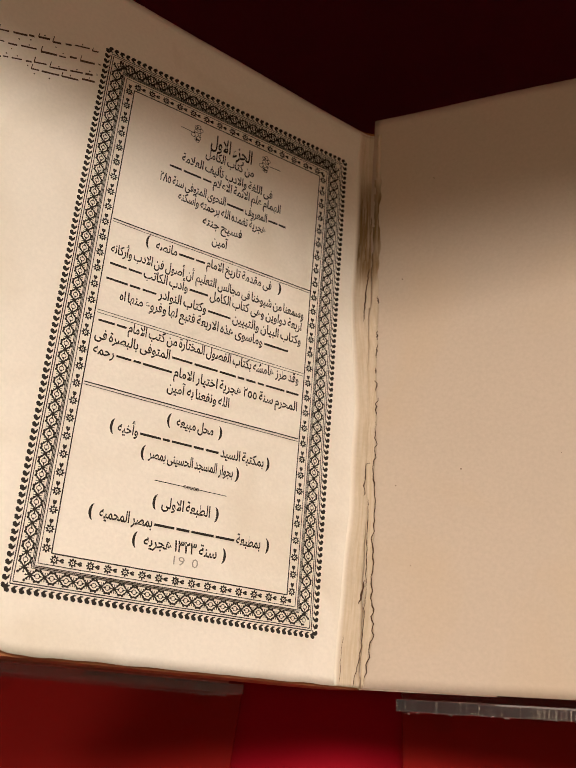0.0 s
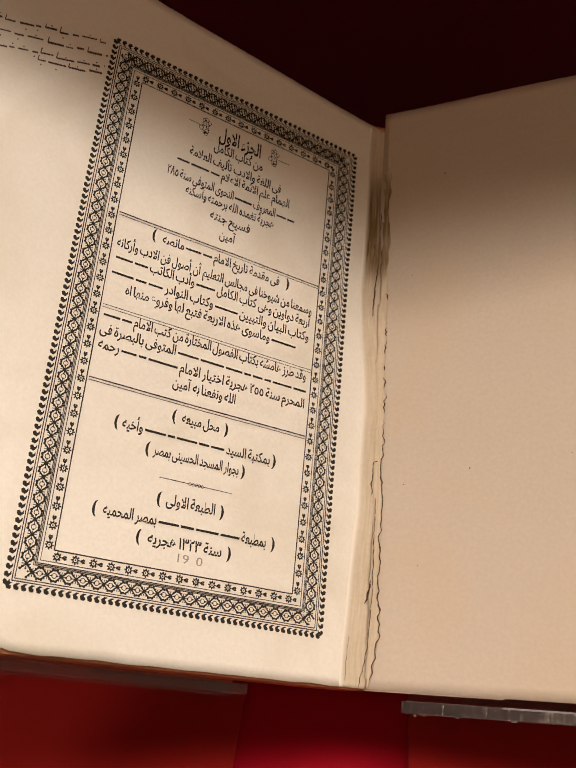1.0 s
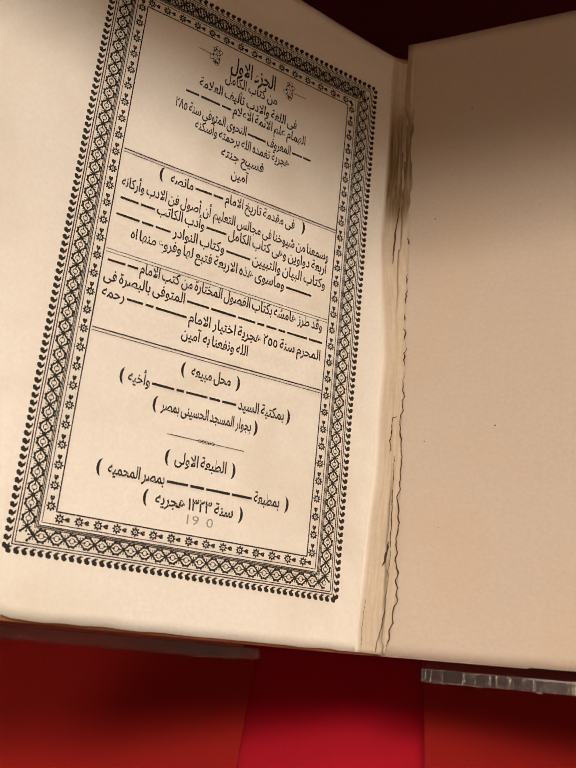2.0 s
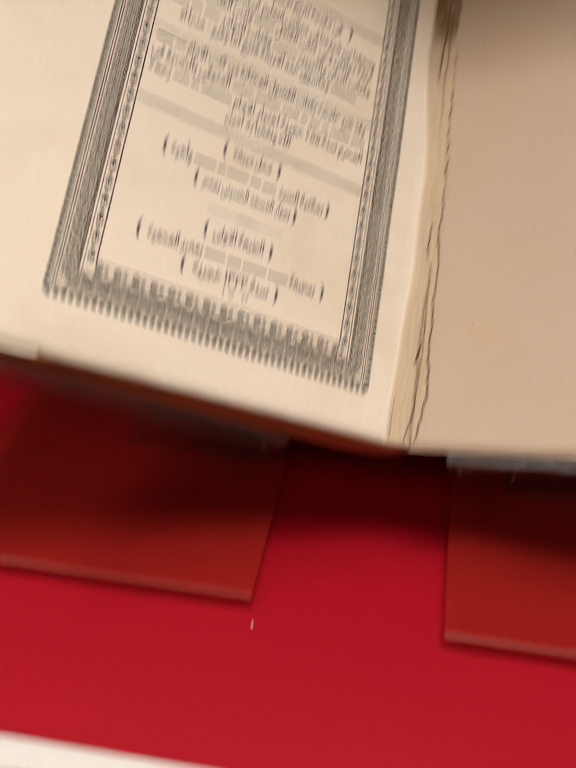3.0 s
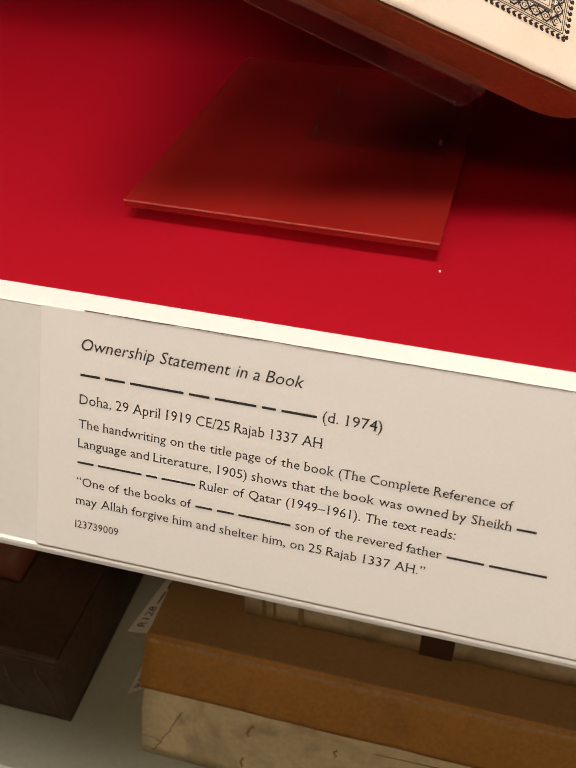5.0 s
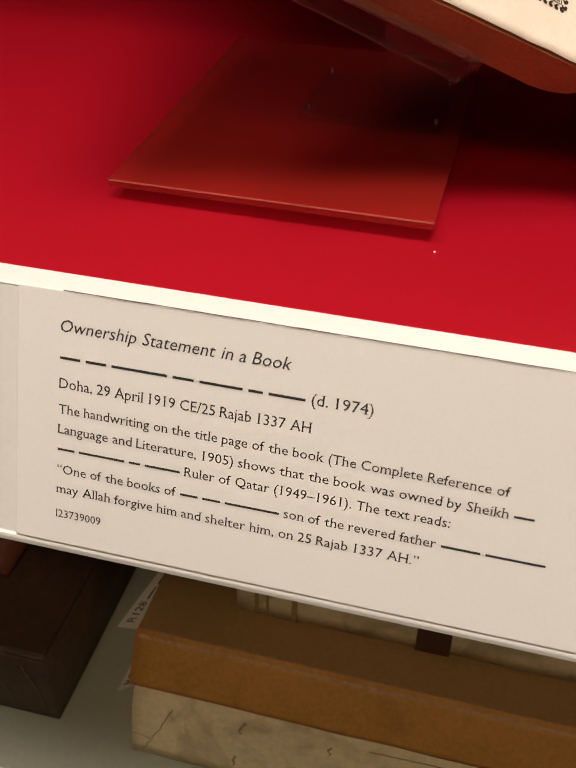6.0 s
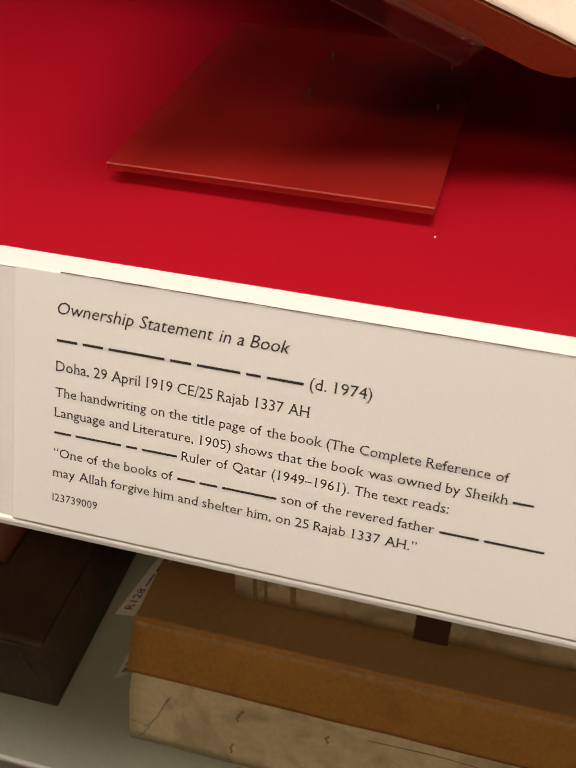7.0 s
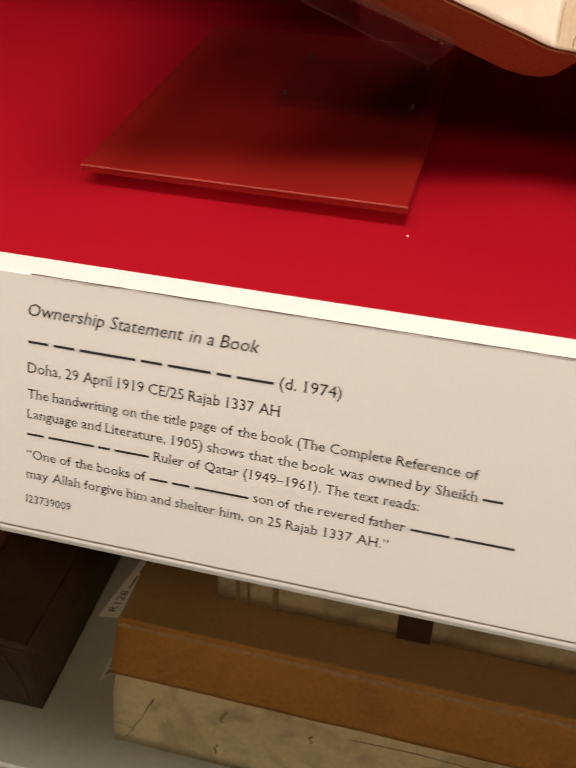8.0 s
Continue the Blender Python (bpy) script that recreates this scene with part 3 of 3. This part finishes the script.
# ornamental frame, drawn on four sides in one pattern
def side_pattern(bm, length, place, top):
    """place(a, d): a along the side from its start, d inwards from the outer edge."""
    def st(points, w, closed=False):
        stroke(bm, [place(*p) for p in points], w, closed)

    def dot(a, d, r):
        x, y = place(a, d)
        disc(bm, x, y, r, 7)

    for d, w, m in ((0.0021, 0.0004, 0.0021), (0.0030, 0.00036, 0.0030), (0.0086, 0.00034, 0.0086), (0.0091, 0.00034, 0.0091), (0.0096, 0.00034, 0.0096), (0.0107, 0.0003, 0.0107), (0.0150, 0.0005, 0.0150)):
        st([(q, d) for q in steps(m, length - m, 40)], w)
    n = round(length / 0.0054)
    for i in range(n):
        a = length * (i + 0.5) / n
        for c in (a - 0.0014, a + 0.0013):
            st([(c + 0.0011, 0.0014), (c + 0.0002, 0.0012), (c - 0.0004, 0.0004), (c - 0.0001, -0.0004), (c + 0.0005, -0.0007)], lambda q: 0.00028 + 0.0013 * math.sin(math.pi * min(1.0, q * 0.85)) ** 2)
            dot(c + 0.0003, -0.0003, 0.0008)
    n = round((length - 0.012) / 0.0053)
    for i in range(n):
        a = 0.006 + (length - 0.012) * (i + 0.5) / n
        for sx, sy in ((1, 1), (1, -1)):
            st([(a - 0.0022 * sx, 0.0060 - 0.0022 * sy), (a + 0.0022 * sx, 0.0060 + 0.0022 * sy)], 0.00062)
        st([(a - 0.0014, 0.0060), (a + 0.0014, 0.0060)], 0.00034)
        st([(a, 0.0043), (a, 0.0077)], 0.00034)
        dot(a, 0.0060, 0.0007)
        for sx in (-1, 1):
            dot(a + sx * 0.0017, 0.0060, 0.0004)
            for sy in (-1, 1):
                dot(a + sx * 0.0019, 0.0060 + sy * 0.0020, 0.00055)
                st([(a + sx * 0.0008, 0.0060 + sy * 0.0017), (a + sx * 0.0013, 0.0060 + sy * 0.0008)], 0.0004)
        x, y = place(a + 0.00265, 0.0060)
        ring(bm, x, y, 0.0009, 0.00028, 10)
        for d in (0.0041, 0.0079):
            dot(a + 0.00265, d, 0.00045)
        if top:
            for k in range(4):
                q = a - 0.0024 + 0.0013 * k
                st([(q, 0.0036), (q + 0.0014, 0.0084)], 0.0005)
    n = round((length - 0.026) / 0.0072)
    for i in range(n):
        a = 0.0130 + (length - 0.026) * (i + 0.5) / n
        x, y = place(a, 0.0128)
        ring(bm, x, y, 0.00095, 0.00055, 10)
        disc(bm, x, y, 0.00035, 6)
        for k in range(8):
            q = k * math.pi / 4
            dot(a + 0.0014 * math.cos(q), 0.0128 + 0.0014 * math.sin(q), 0.00036)
        for e in (-0.0007, 0, 0.0007):
            st([(a + 0.0019, 0.0128), (a + 0.0031, 0.0128 + e)], 0.00045)
        dot(a + 0.0033, 0.0124, 0.00042)
        dot(a + 0.0033, 0.0132, 0.00042)


for length, place in ((FW, lambda a, d: (a, d)), (FW, lambda a, d: (a, FH - d)), (FH, lambda a, d: (d, a)), (FH, lambda a, d: (FW - d, a))):
    bm = bmesh.new()
    side_pattern(bm, length, place, place(0.05, 0.0)[1] > 0.2 and length == FW)
    part("printed_border", mapped(bm, on_page), M_INK, page, "black printed border of crosses, rosettes and leaves")
RULES = [(0.1560, 0.0005), (0.1548, 0.00028), (0.1140, 0.00026), (0.1128, 0.00026), (0.0829, 0.0005), (0.0817, 0.00028)]
for y, w in RULES:
    bm = bmesh.new()
    stroke(bm, [(x, y) for x in steps(0.0158, 0.1152, 40)], w)
    part("printed_rule", mapped(bm, on_page), M_INK, page)
bm = bmesh.new()
stroke(bm, [(x, 0.0504) for x in steps(0.0508, 0.0832, 6)], 0.0003)
for i in range(5):
    ring(bm, 0.0642 + 0.0014 * i, 0.0504, 0.0006, 0.00022, 8)
part("printed_rule", mapped(bm, on_page), M_INK, page)
# two leafy flourishes beside the heading
for sx, cx in ((-1, 0.0478), (1, 0.0845)):
    bm = bmesh.new()
    stroke(bm, [(cx + sx * 0.0022, 0.2120), (cx + sx * 0.0085, 0.2122)], 0.0003)
    for i in range(9):
        q = i * 0.7
        r = 0.0012 + 0.0003 * (i % 3)
        ring(bm, cx + 0.0022 * math.cos(q) * (0.4 + 0.6 * (i % 2)), 0.2122 + 0.0036 * math.sin(q), r * 0.6, 0.00028, 8)
        disc(bm, cx + 0.0016 * math.cos(q + 1), 0.2122 + 0.0032 * math.sin(q + 1), 0.0004, 6)
    part("flourish", mapped(bm, on_page), M_INK, page)

PRINTED = [
    ("الجزء الاول", 55.0, 77.2, 209.0, 9.6),
    ("من كتاب الكامل", 53.2, 79.0, 202.6, 6.4),
    ("فى اللغة والادب تأليف العلامة", 42.0, 90.0, 195.4, 6.0),
    ("الهمام علم الائمة الاعلام ~3 ~6 ~4", 36.8, 95.2, 189.6, 6.0),
    ("~3 ~4 المعروف ~7 النحوى المتوفى سنة ٢٨٥", 33.2, 98.8, 182.2, 6.0),
    ("هجرية تغمده الله برحمته وأسكنه", 43.0, 88.4, 176.2, 6.0),
    ("فسيح جنته", 56.2, 76.6, 169.0, 6.0),
    ("آمين", 62.0, 70.0, 161.2, 6.0),
    ("فى مقدمة تاريخ الامام ~3 ~5 مانصه", 36.5, 94.5, 149.2, 6.0),
    ("وسمعنا من شيوخنا فى مجالس التعليم أن أصول فن الادب وأركانه", 17.2, 112.8, 140.6, 6.0),
    ("أربعة دواوين وهى كتاب الكامل ~6 وأدب الكاتب ~4 ~5", 17.8, 112.6, 134.4, 6.0),
    ("وكتاب البيان والتبيين ~7 وكتاب النوادر ~4 ~3 ~6", 17.2, 112.4, 127.4, 6.0),
    ("~8 وماسوى هذه الاربعة فتبع لها وفروع منها اه", 24.2, 106.2, 121.0, 6.0),
    ("وقد طرز هامشه بكتاب الفصول المختارة من كتب الامام ~3 ~5", 17.0, 112.8, 108.4, 6.0),
    ("~4 ~6 ~2 ~3 ~2 ~5 ~7 ~6 المتوفى بالبصرة فى", 16.6, 113.4, 101.8, 6.0),
    ("المحرم سنة ٢٥٥ هجرية اختيار الامام ~8 ~2 ~4 رحمه", 17.0, 113.2, 95.4, 6.0),
    ("الله ونفعنا به آمين", 50.6, 79.8, 88.4, 6.0),
    ("محل مبيعه", 57.0, 74.0, 74.6, 6.0),
    ("بمكتبة السيد ~4 ~3 ~6 ~2 ~6 وأخيه", 32.4, 99.0, 66.4, 6.0),
    ("بجوار المسجد الحسينى بمصر", 46.8, 85.0, 58.8, 6.0),
    ("الطبعة الاولى", 55.2, 76.6, 40.2, 6.2),
    ("بمطبعة ~6 ~7 ~4 ~6 بمصر المحميه", 30.6, 101.0, 31.6, 6.2),
    ("سنة ١٣٢٣ هجريه", 50.0, 81.6, 24.2, 6.2),
]
for text, left, right, base, size in PRINTED:
    bm = written(text, left / 1000, right / 1000, base / 1000, size / 1000, rtl=True, heavy=0.02, space=0.22, bar_letter=0.36)
    part("printed_line", mapped(bm, on_page), M_INK, page, "black printed Arabic lettering")["kind"] = "stuff"
# crescent brackets round the single lines
for base, left, right in ((0.1512, 0.0322, 0.0992), (0.0762, 0.0532, 0.0775), (0.0680, 0.0296, 0.1013), (0.0604, 0.0440, 0.0874), (0.0418, 0.0518, 0.0800), (0.0332, 0.0268, 0.1046), (0.0258, 0.0458, 0.0852)):
    for x, sx in ((left, 1), (right, -1)):
        bm = bmesh.new()
        arc = [(x + sx * 0.0018 * (1 - math.cos(q)), base + 0.0034 * math.sin(q)) for q in steps(-1.2, 1.2, 10)]
        stroke(bm, arc, lambda q: 0.0002 + 0.0009 * math.sin(math.pi * q))
        part("bracket", mapped(bm, on_page), M_INK, page)
# pencilled year
part("pencil_note", mapped(written("19 0", 0.0625, 0.0740, 0.0190, 0.0050, space=0.5), on_page), M_PENCIL, page, "faint pencilled year")


# handwriting: unread pen strokes as plain bars
def pen_line(x0, x1, y0, y1, seed):
    rng = random.Random(seed)
    bm = bmesh.new()
    x = x0
    while x < x1:
        w = rng.uniform(0.002, 0.0075)
        k = (x - x0) / (x1 - x0)
        y = y0 + (y1 - y0) * k + rng.uniform(-0.0006, 0.0006)
        e = min(x + w, x1)
        stroke(bm, [(x, y), (e, y + (y1 - y0) * (e - x) / (x1 - x0))], rng.uniform(0.0005, 0.0010))
        if rng.random() < 0.6:
            disc(bm, x + w * 0.5, y + rng.choice((-0.0018, 0.0020)), 0.00035, 6)
        if rng.random() < 0.45:
            stroke(bm, [(x, y), (x + 0.0002, y + rng.uniform(0.0015, 0.003))], 0.0004)
        x += w + rng.uniform(0.0006, 0.002)
    return bm


for a, b, c, e, seed in ((-0.050, -0.004, 0.2185, 0.2305, 1), (-0.050, -0.002, 0.2125, 0.2243, 2), (-0.046, -0.0025, 0.2065, 0.2185, 3), (-0.030, -0.003, 0.2085, 0.2145, 4)):
    part("handwritten_line", mapped(pen_line(a, b, c, e, seed), on_page), M_BROWN_INK, page, "brown ink handwriting in the margin")["kind"] = "stuff"


# ---------- acrylic stands ----------
def acrylic_stand(label, foot, mount, riser, cradle, ledge, place, edge_material):
    st = thing("acrylic_book_stand", label, "book stand", "acrylic stands under the open book")
    x0, x1, y0, y1 = foot
    part("foot_plate", box(x0, x1, y0, y1, 0.0062, 0.0100, 0.0004), M_FOOT, st, "dusty clear acrylic foot plate, the shelf's red put into its haze")
    part("edge_strip", box(x0, x1, y0 - 0.0005, y0 - 0.0001, 0.0092, 0.0099, 0.0001), M_FOOT_EDGE, st, "pink highlight strip along the front edge")
    for x in (x0 + 0.02, x1 - 0.02):
        for y in (y0 + 0.085, y1 - 0.02):
            part("rubber_foot", box(x - 0.004, x + 0.004, y - 0.004, y + 0.004, 0.0, 0.0062), M_ACRYLIC, st)
    a0, a1, b0, b1 = mount
    part("mount_plate", box(a0, a1, b0, b1, 0.0100, 0.0134, 0.0004), M_ACRYLIC, st)
    for x in (a0 + 0.004, a1 - 0.004):
        for y in (b0 + 0.006, b1 - 0.004):
            bm = bmesh.new()
            bmesh.ops.create_cone(bm, cap_ends=True, segments=12, radius1=0.0009, radius2=0.0007, depth=0.0022, matrix=Matrix.Translation((x, y, 0.0145)))
            part("bolt", bm, M_STEEL, st)
    r0, r1, q0, q1, top = riser
    part("riser", box(r0, r1, q0, q1, 0.0134, top, 0.0004), M_ACRYLIC, st, "clear acrylic riser")
    part("cradle_plate", mapped(box(*cradle, 0.0004), place), M_ACRYLIC, st)
    part("ledge", mapped(box(*ledge, 0.0005), place), M_SMOKED, st, "clear acrylic ledge under the page edges")
    u0, u1, w0, w1, h0, h1 = ledge
    part("edge_strip", mapped(box(u0, u1, w0, w1, h1 + 0.0002, h1 + 0.0008, 0.0002), place), edge_material, st, "bright cut edge")
    if u0 < 0:
        part("edge_strip", mapped(box(u0, u1, w0 - 0.0007, w0 - 0.0002, h0, h0 + 0.0007, 0.0002), place), edge_material, st, "bright cut edge")
    if u0 > 0:
        # highlight along the upper edge, laid on as a pale strip
        part("edge_strip", mapped(box(0.062, u1, w1 - 0.0007, w1, h1 + 0.0010, h1 + 0.0015, 0.0001), place), M_GLINT, st, "highlight line laid along the upper edge")
    # sparkles at the ledge corner, put in as small pale bits
    for k, (du, dh) in enumerate(((0.0004, 0.2), (0.0018, 0.75), (0.0052, 0.95), (0.0105, 0.98))):
        c = u1 - du if u0 < 0 else u0 + du * 4
        part("edge_glint", mapped(box(c - 0.0005, c + 0.0004 + 0.0004 * k, w0 - 0.0005, w0 + 0.0003, h0 + (h1 - h0) * dh, h0 + (h1 - h0) * dh + 0.0006, 0.0002), place), M_GLINT, st, "small glint modelled on the edge")
    part("edge_strip", mapped(box(u1 + 0.0002, u1 + 0.0007, w0, w0 + 0.0008, h0, h1, 0.0002) if u0 < 0 else box(u0 - 0.0007, u0 - 0.0002, w0, w1, h0, h1, 0.0002), place), edge_material, st, "bright cut edge")
    return st


acrylic_stand("clear acrylic stand under the text block", (-0.0433, 0.0983, 0.3066, 0.50), (0.0195, 0.0900, 0.392, 0.455), (0.0548, 0.0967, 0.418, 0.423, 0.088),
              (-0.035, 0.110, -0.0258, 0.20, -0.0268, -0.0242), (-0.040, 0.1095, -0.0245, -0.0208, -0.0268, -0.0165),
              lambda u, v, h: O + U * u + V * skew(u, v) + N * (h - (0.006 * min(1.0, max(0.0, (u - 0.045) / 0.06)) if h < -0.02 else 0)), M_EDGE_DIM)
acrylic_stand("clear acrylic stand under the front cover", (0.1756, 0.3172, 0.3012, 0.50), (0.2000, 0.2700, 0.392, 0.455), (0.1950, 0.2400, 0.418, 0.423, 0.092),
              (0.020, 0.165, -0.0045, 0.22, -0.0086, -0.0061), (0.0235, 0.175, -0.0094, -0.0048, -0.0028, 0.0138),
              cover_place, M_FROSTED)

# dust on the red shelf
bm = bmesh.new()
for x, y, r in ((0.1001, 0.3000, 0.0006), (-0.11, 0.29, 0.0003)):
    bmesh.ops.create_icosphere(bm, subdivisions=1, radius=r, matrix=Matrix.Translation((x, y, r * 0.5)))
tagged(mesh_object("dust_specks", bm, M_DUST), "white dust specks on the red shelf", "dust", kind="stuff")


# ---------- lower deck: stack of old books ----------
def old_book(name, label, profile, x0, x1, y_back, material, group=""):
    """A lying book: front profile of (y, z) from bottom to top, closed at the back."""
    b = thing(name, label, "book", group)
    zb, zt = profile[0][1], profile[-1][1]
    front = profile + [(y_back, zt), (y_back, zb)]
    bm = prism(front, x0, x1, "x", 24)
    for v in bm.verts:
        v.co += Vector((0, 0.0007 * noise.noise(v.co * 30), 0.0005 * noise.noise(v.co * 25 + Vector((4, 0, 0)))))
    bmesh.ops.bevel(bm, geom=[e for e in bm.edges if e.calc_face_angle(0) > 0.6], offset=0.0012, segments=2, affect="EDGES")
    part("body", bm, material, b, smooth=True)
    return b


GROUP = "stacked old books on the lower deck"
vel = old_book("vellum_book", "cream stained vellum book at the foot of the stack", [(0.2540, -0.3515), (0.2550, -0.342), (0.2610, -0.315), (0.2665, -0.3042)], -0.0435, 0.34, 0.46, M_VELLUM, GROUP)
tan = old_book("tan_leather_book", "worn tan leather book lying on a vellum book", [(0.2680, -0.3036), (0.2690, -0.300), (0.2820, -0.280), (0.2855, -0.2752)], -0.0470, 0.34, 0.45, M_TAN, GROUP)
part("top_board", box(-0.0462, 0.339, 0.2875, 0.4495, -0.2752, -0.2738, 0.0006), M_BROWN_BOARD, tan, "dull brown board")
bm = bmesh.new()
stroke(bm, [(x, -0.2762 + 0.0003 * noise.noise((x * 40, 2, 2))) for x in steps(-0.0455, 0.338, 150)], lambda q: 0.0012 + 0.0022 * abs(noise.noise((q * 50, 6, 1))))
part("rubbed_or_lit_edge", mapped(bm, lambda a, b, c: Vector((a, float(np.interp(b, (-0.280, -0.2752), (0.2820, 0.2855))) - 0.0012, b))), M_WORN, tan, "pale rubbed upper edge")
third = old_book("vellum_book", "cream vellum book with a dark strap on top of the stack", [(0.3165, -0.2735), (0.3160, -0.262), (0.3165, -0.236)], 0.0070, 0.34, 0.44, M_VELLUM, GROUP)
part("strap", box(0.1165, 0.1365, 0.3128, 0.3158, -0.2715, -0.236, 0.0006), M_STRAP, third, "dark leather strap")
for x, wide, deep in ((0.0195, 0.0022, 0.0008), (0.0262, 0.0016, 0.0006), (0.0430, 0.0034, 0.0012)):
    part("seam", box(x - wide / 2, x + wide / 2, 0.3158 - deep, 0.3162, -0.2725, -0.236, 0.0003), M_VELLUM_STAIN, third, "brown seam across the vellum spine")
VZ, VY = (-0.3515, -0.342, -0.315, -0.3042), (0.2540, 0.2550, 0.2610, 0.2665)
for wide, pts in ((0.0008, ((-0.036, -0.346), (-0.031, -0.337), (-0.029, -0.334), (-0.023, -0.322), (-0.0175, -0.3105))), (0.0006, ((-0.0425, -0.3345), (-0.036, -0.3350), (-0.0305, -0.3365))),
                  (0.0026, ((0.0262, -0.3085), (0.0258, -0.3150))), (0.0026, ((0.0225, -0.3330), (0.0222, -0.3410))), (0.0022, ((0.0790, -0.3100), (0.0785, -0.3150))),
                  (0.0007, ((0.10, -0.3075), (0.14, -0.3065), (0.19, -0.3080)))):
    bm = bmesh.new()
    line = []
    for (x0, z0), (x1, z1) in zip(pts, pts[1:]):
        line += [(x0 + (x1 - x0) * q / 5 + 0.0030 * noise.noise((q * 0.9 + z0 * 500, x0 * 400, z0 * 90)), z0 + (z1 - z0) * q / 5) for q in range(5)]
    stroke(bm, line + [pts[-1]], lambda q: wide * (0.4 + 0.6 * abs(noise.noise((q * 9, wide * 4000, 2)))))
    part("crack", mapped(bm, lambda a, b, c: Vector((a, float(np.interp(b, VZ, VY)) - 0.0011, b))), M_VELLUM_CRACK if wide < 0.001 else M_VELLUM_STAIN, vel, "brown crack in the vellum" if wide < 0.001 else "brown stain in the vellum")
dark = old_book("black_leather_book", "large blackened leather book beside the stack", [(0.2610, -0.3515), (0.2600, -0.345), (0.2600, -0.295), (0.2640, -0.290)], -0.33, -0.0960, 0.46, M_BLACK_LEATHER, GROUP)
part("top_board", box(-0.329, -0.0975, 0.2620, 0.459, -0.2898, -0.2868, 0.0010), M_BLACK_LEATHER, dark, "blackened leather board")
# highlight on the board's edge, painted as a brown line
bm = bmesh.new()
stroke(bm, [(x, -0.2905 + 0.0010 * noise.noise((x * 30, 4, 2))) for x in steps(-0.325, -0.0975, 90)], lambda q: 0.0008 + 0.0030 * abs(noise.noise((q * 30, 2, 7))))
part("rubbed_or_lit_edge", mapped(bm, lambda a, b, c: Vector((a, 0.2590, b))), M_BROWN_STREAK, dark, "brown highlight line painted along the upper edge")
# blurred reflections on the front, painted as brown streaks
for k in range(7):
    x0 = -0.101 - 0.021 * k
    bm = bmesh.new()
    stroke(bm, [(x0 + 0.010 * noise.noise((z * 30, k, 1)) - 0.25 * (z + 0.345), z) for z in steps(-0.345, -0.297 - 0.004 * (k % 3), 24)], lambda q: 0.0004 + 0.0022 * abs(noise.noise((q * 7, k * 3, 4))))
    part("reflection_streak", mapped(bm, lambda a, b, c: Vector((a, 0.2588, b))), M_BROWN_STREAK, dark, "brown reflection streak painted on the black leather")
small = old_book("brown_leather_book", "brown leather book lying on the black one", [(0.3100, -0.2865), (0.3095, -0.281), (0.3100, -0.266)], -0.33, -0.146, 0.44, M_LEATHER, GROUP)


def paper_slip(label, a, b, c, e, text):
    """A stiff slip through four corners, with its mark on it."""
    s = thing("paper_slip", label, "paper slip", "shelf-mark slips in the books")
    a, b, c, e = (Vector(p) for p in (a, b, c, e))
    nn = (b - a).cross(e - a).normalized()
    if nn.z < 0:
        nn = -nn
    put = lambda u, v, h: a + (b - a) * u + (e - a) * v + (a + c - b - e) * u * v + nn * h
    part("sheet", sheet(put, steps(0, 1, 4), steps(0, 1, 4), 0.0003), M_SLIP, s)
    part("mark", mapped(written(text, 0.08, 0.92, 0.3, 0.62), lambda u, v, h: put(u, 1 - v, 0.0002)), M_INK, s, "black printed mark")
    return s


paper_slip("white paper slip sticking out of the tan book", (-0.0607, 0.2881, -0.2790), (-0.0480, 0.3400, -0.2735), (-0.0400, 0.3400, -0.2735), (-0.0474, 0.2868, -0.2750), "R128 ~3 ~4")
paper_slip("white paper slip between the stacked books", (-0.0575, 0.2707, -0.3191), (-0.0500, 0.3000, -0.3040), (-0.0400, 0.3000, -0.3035), (-0.0450, 0.2690, -0.3060), "R579 ~3")
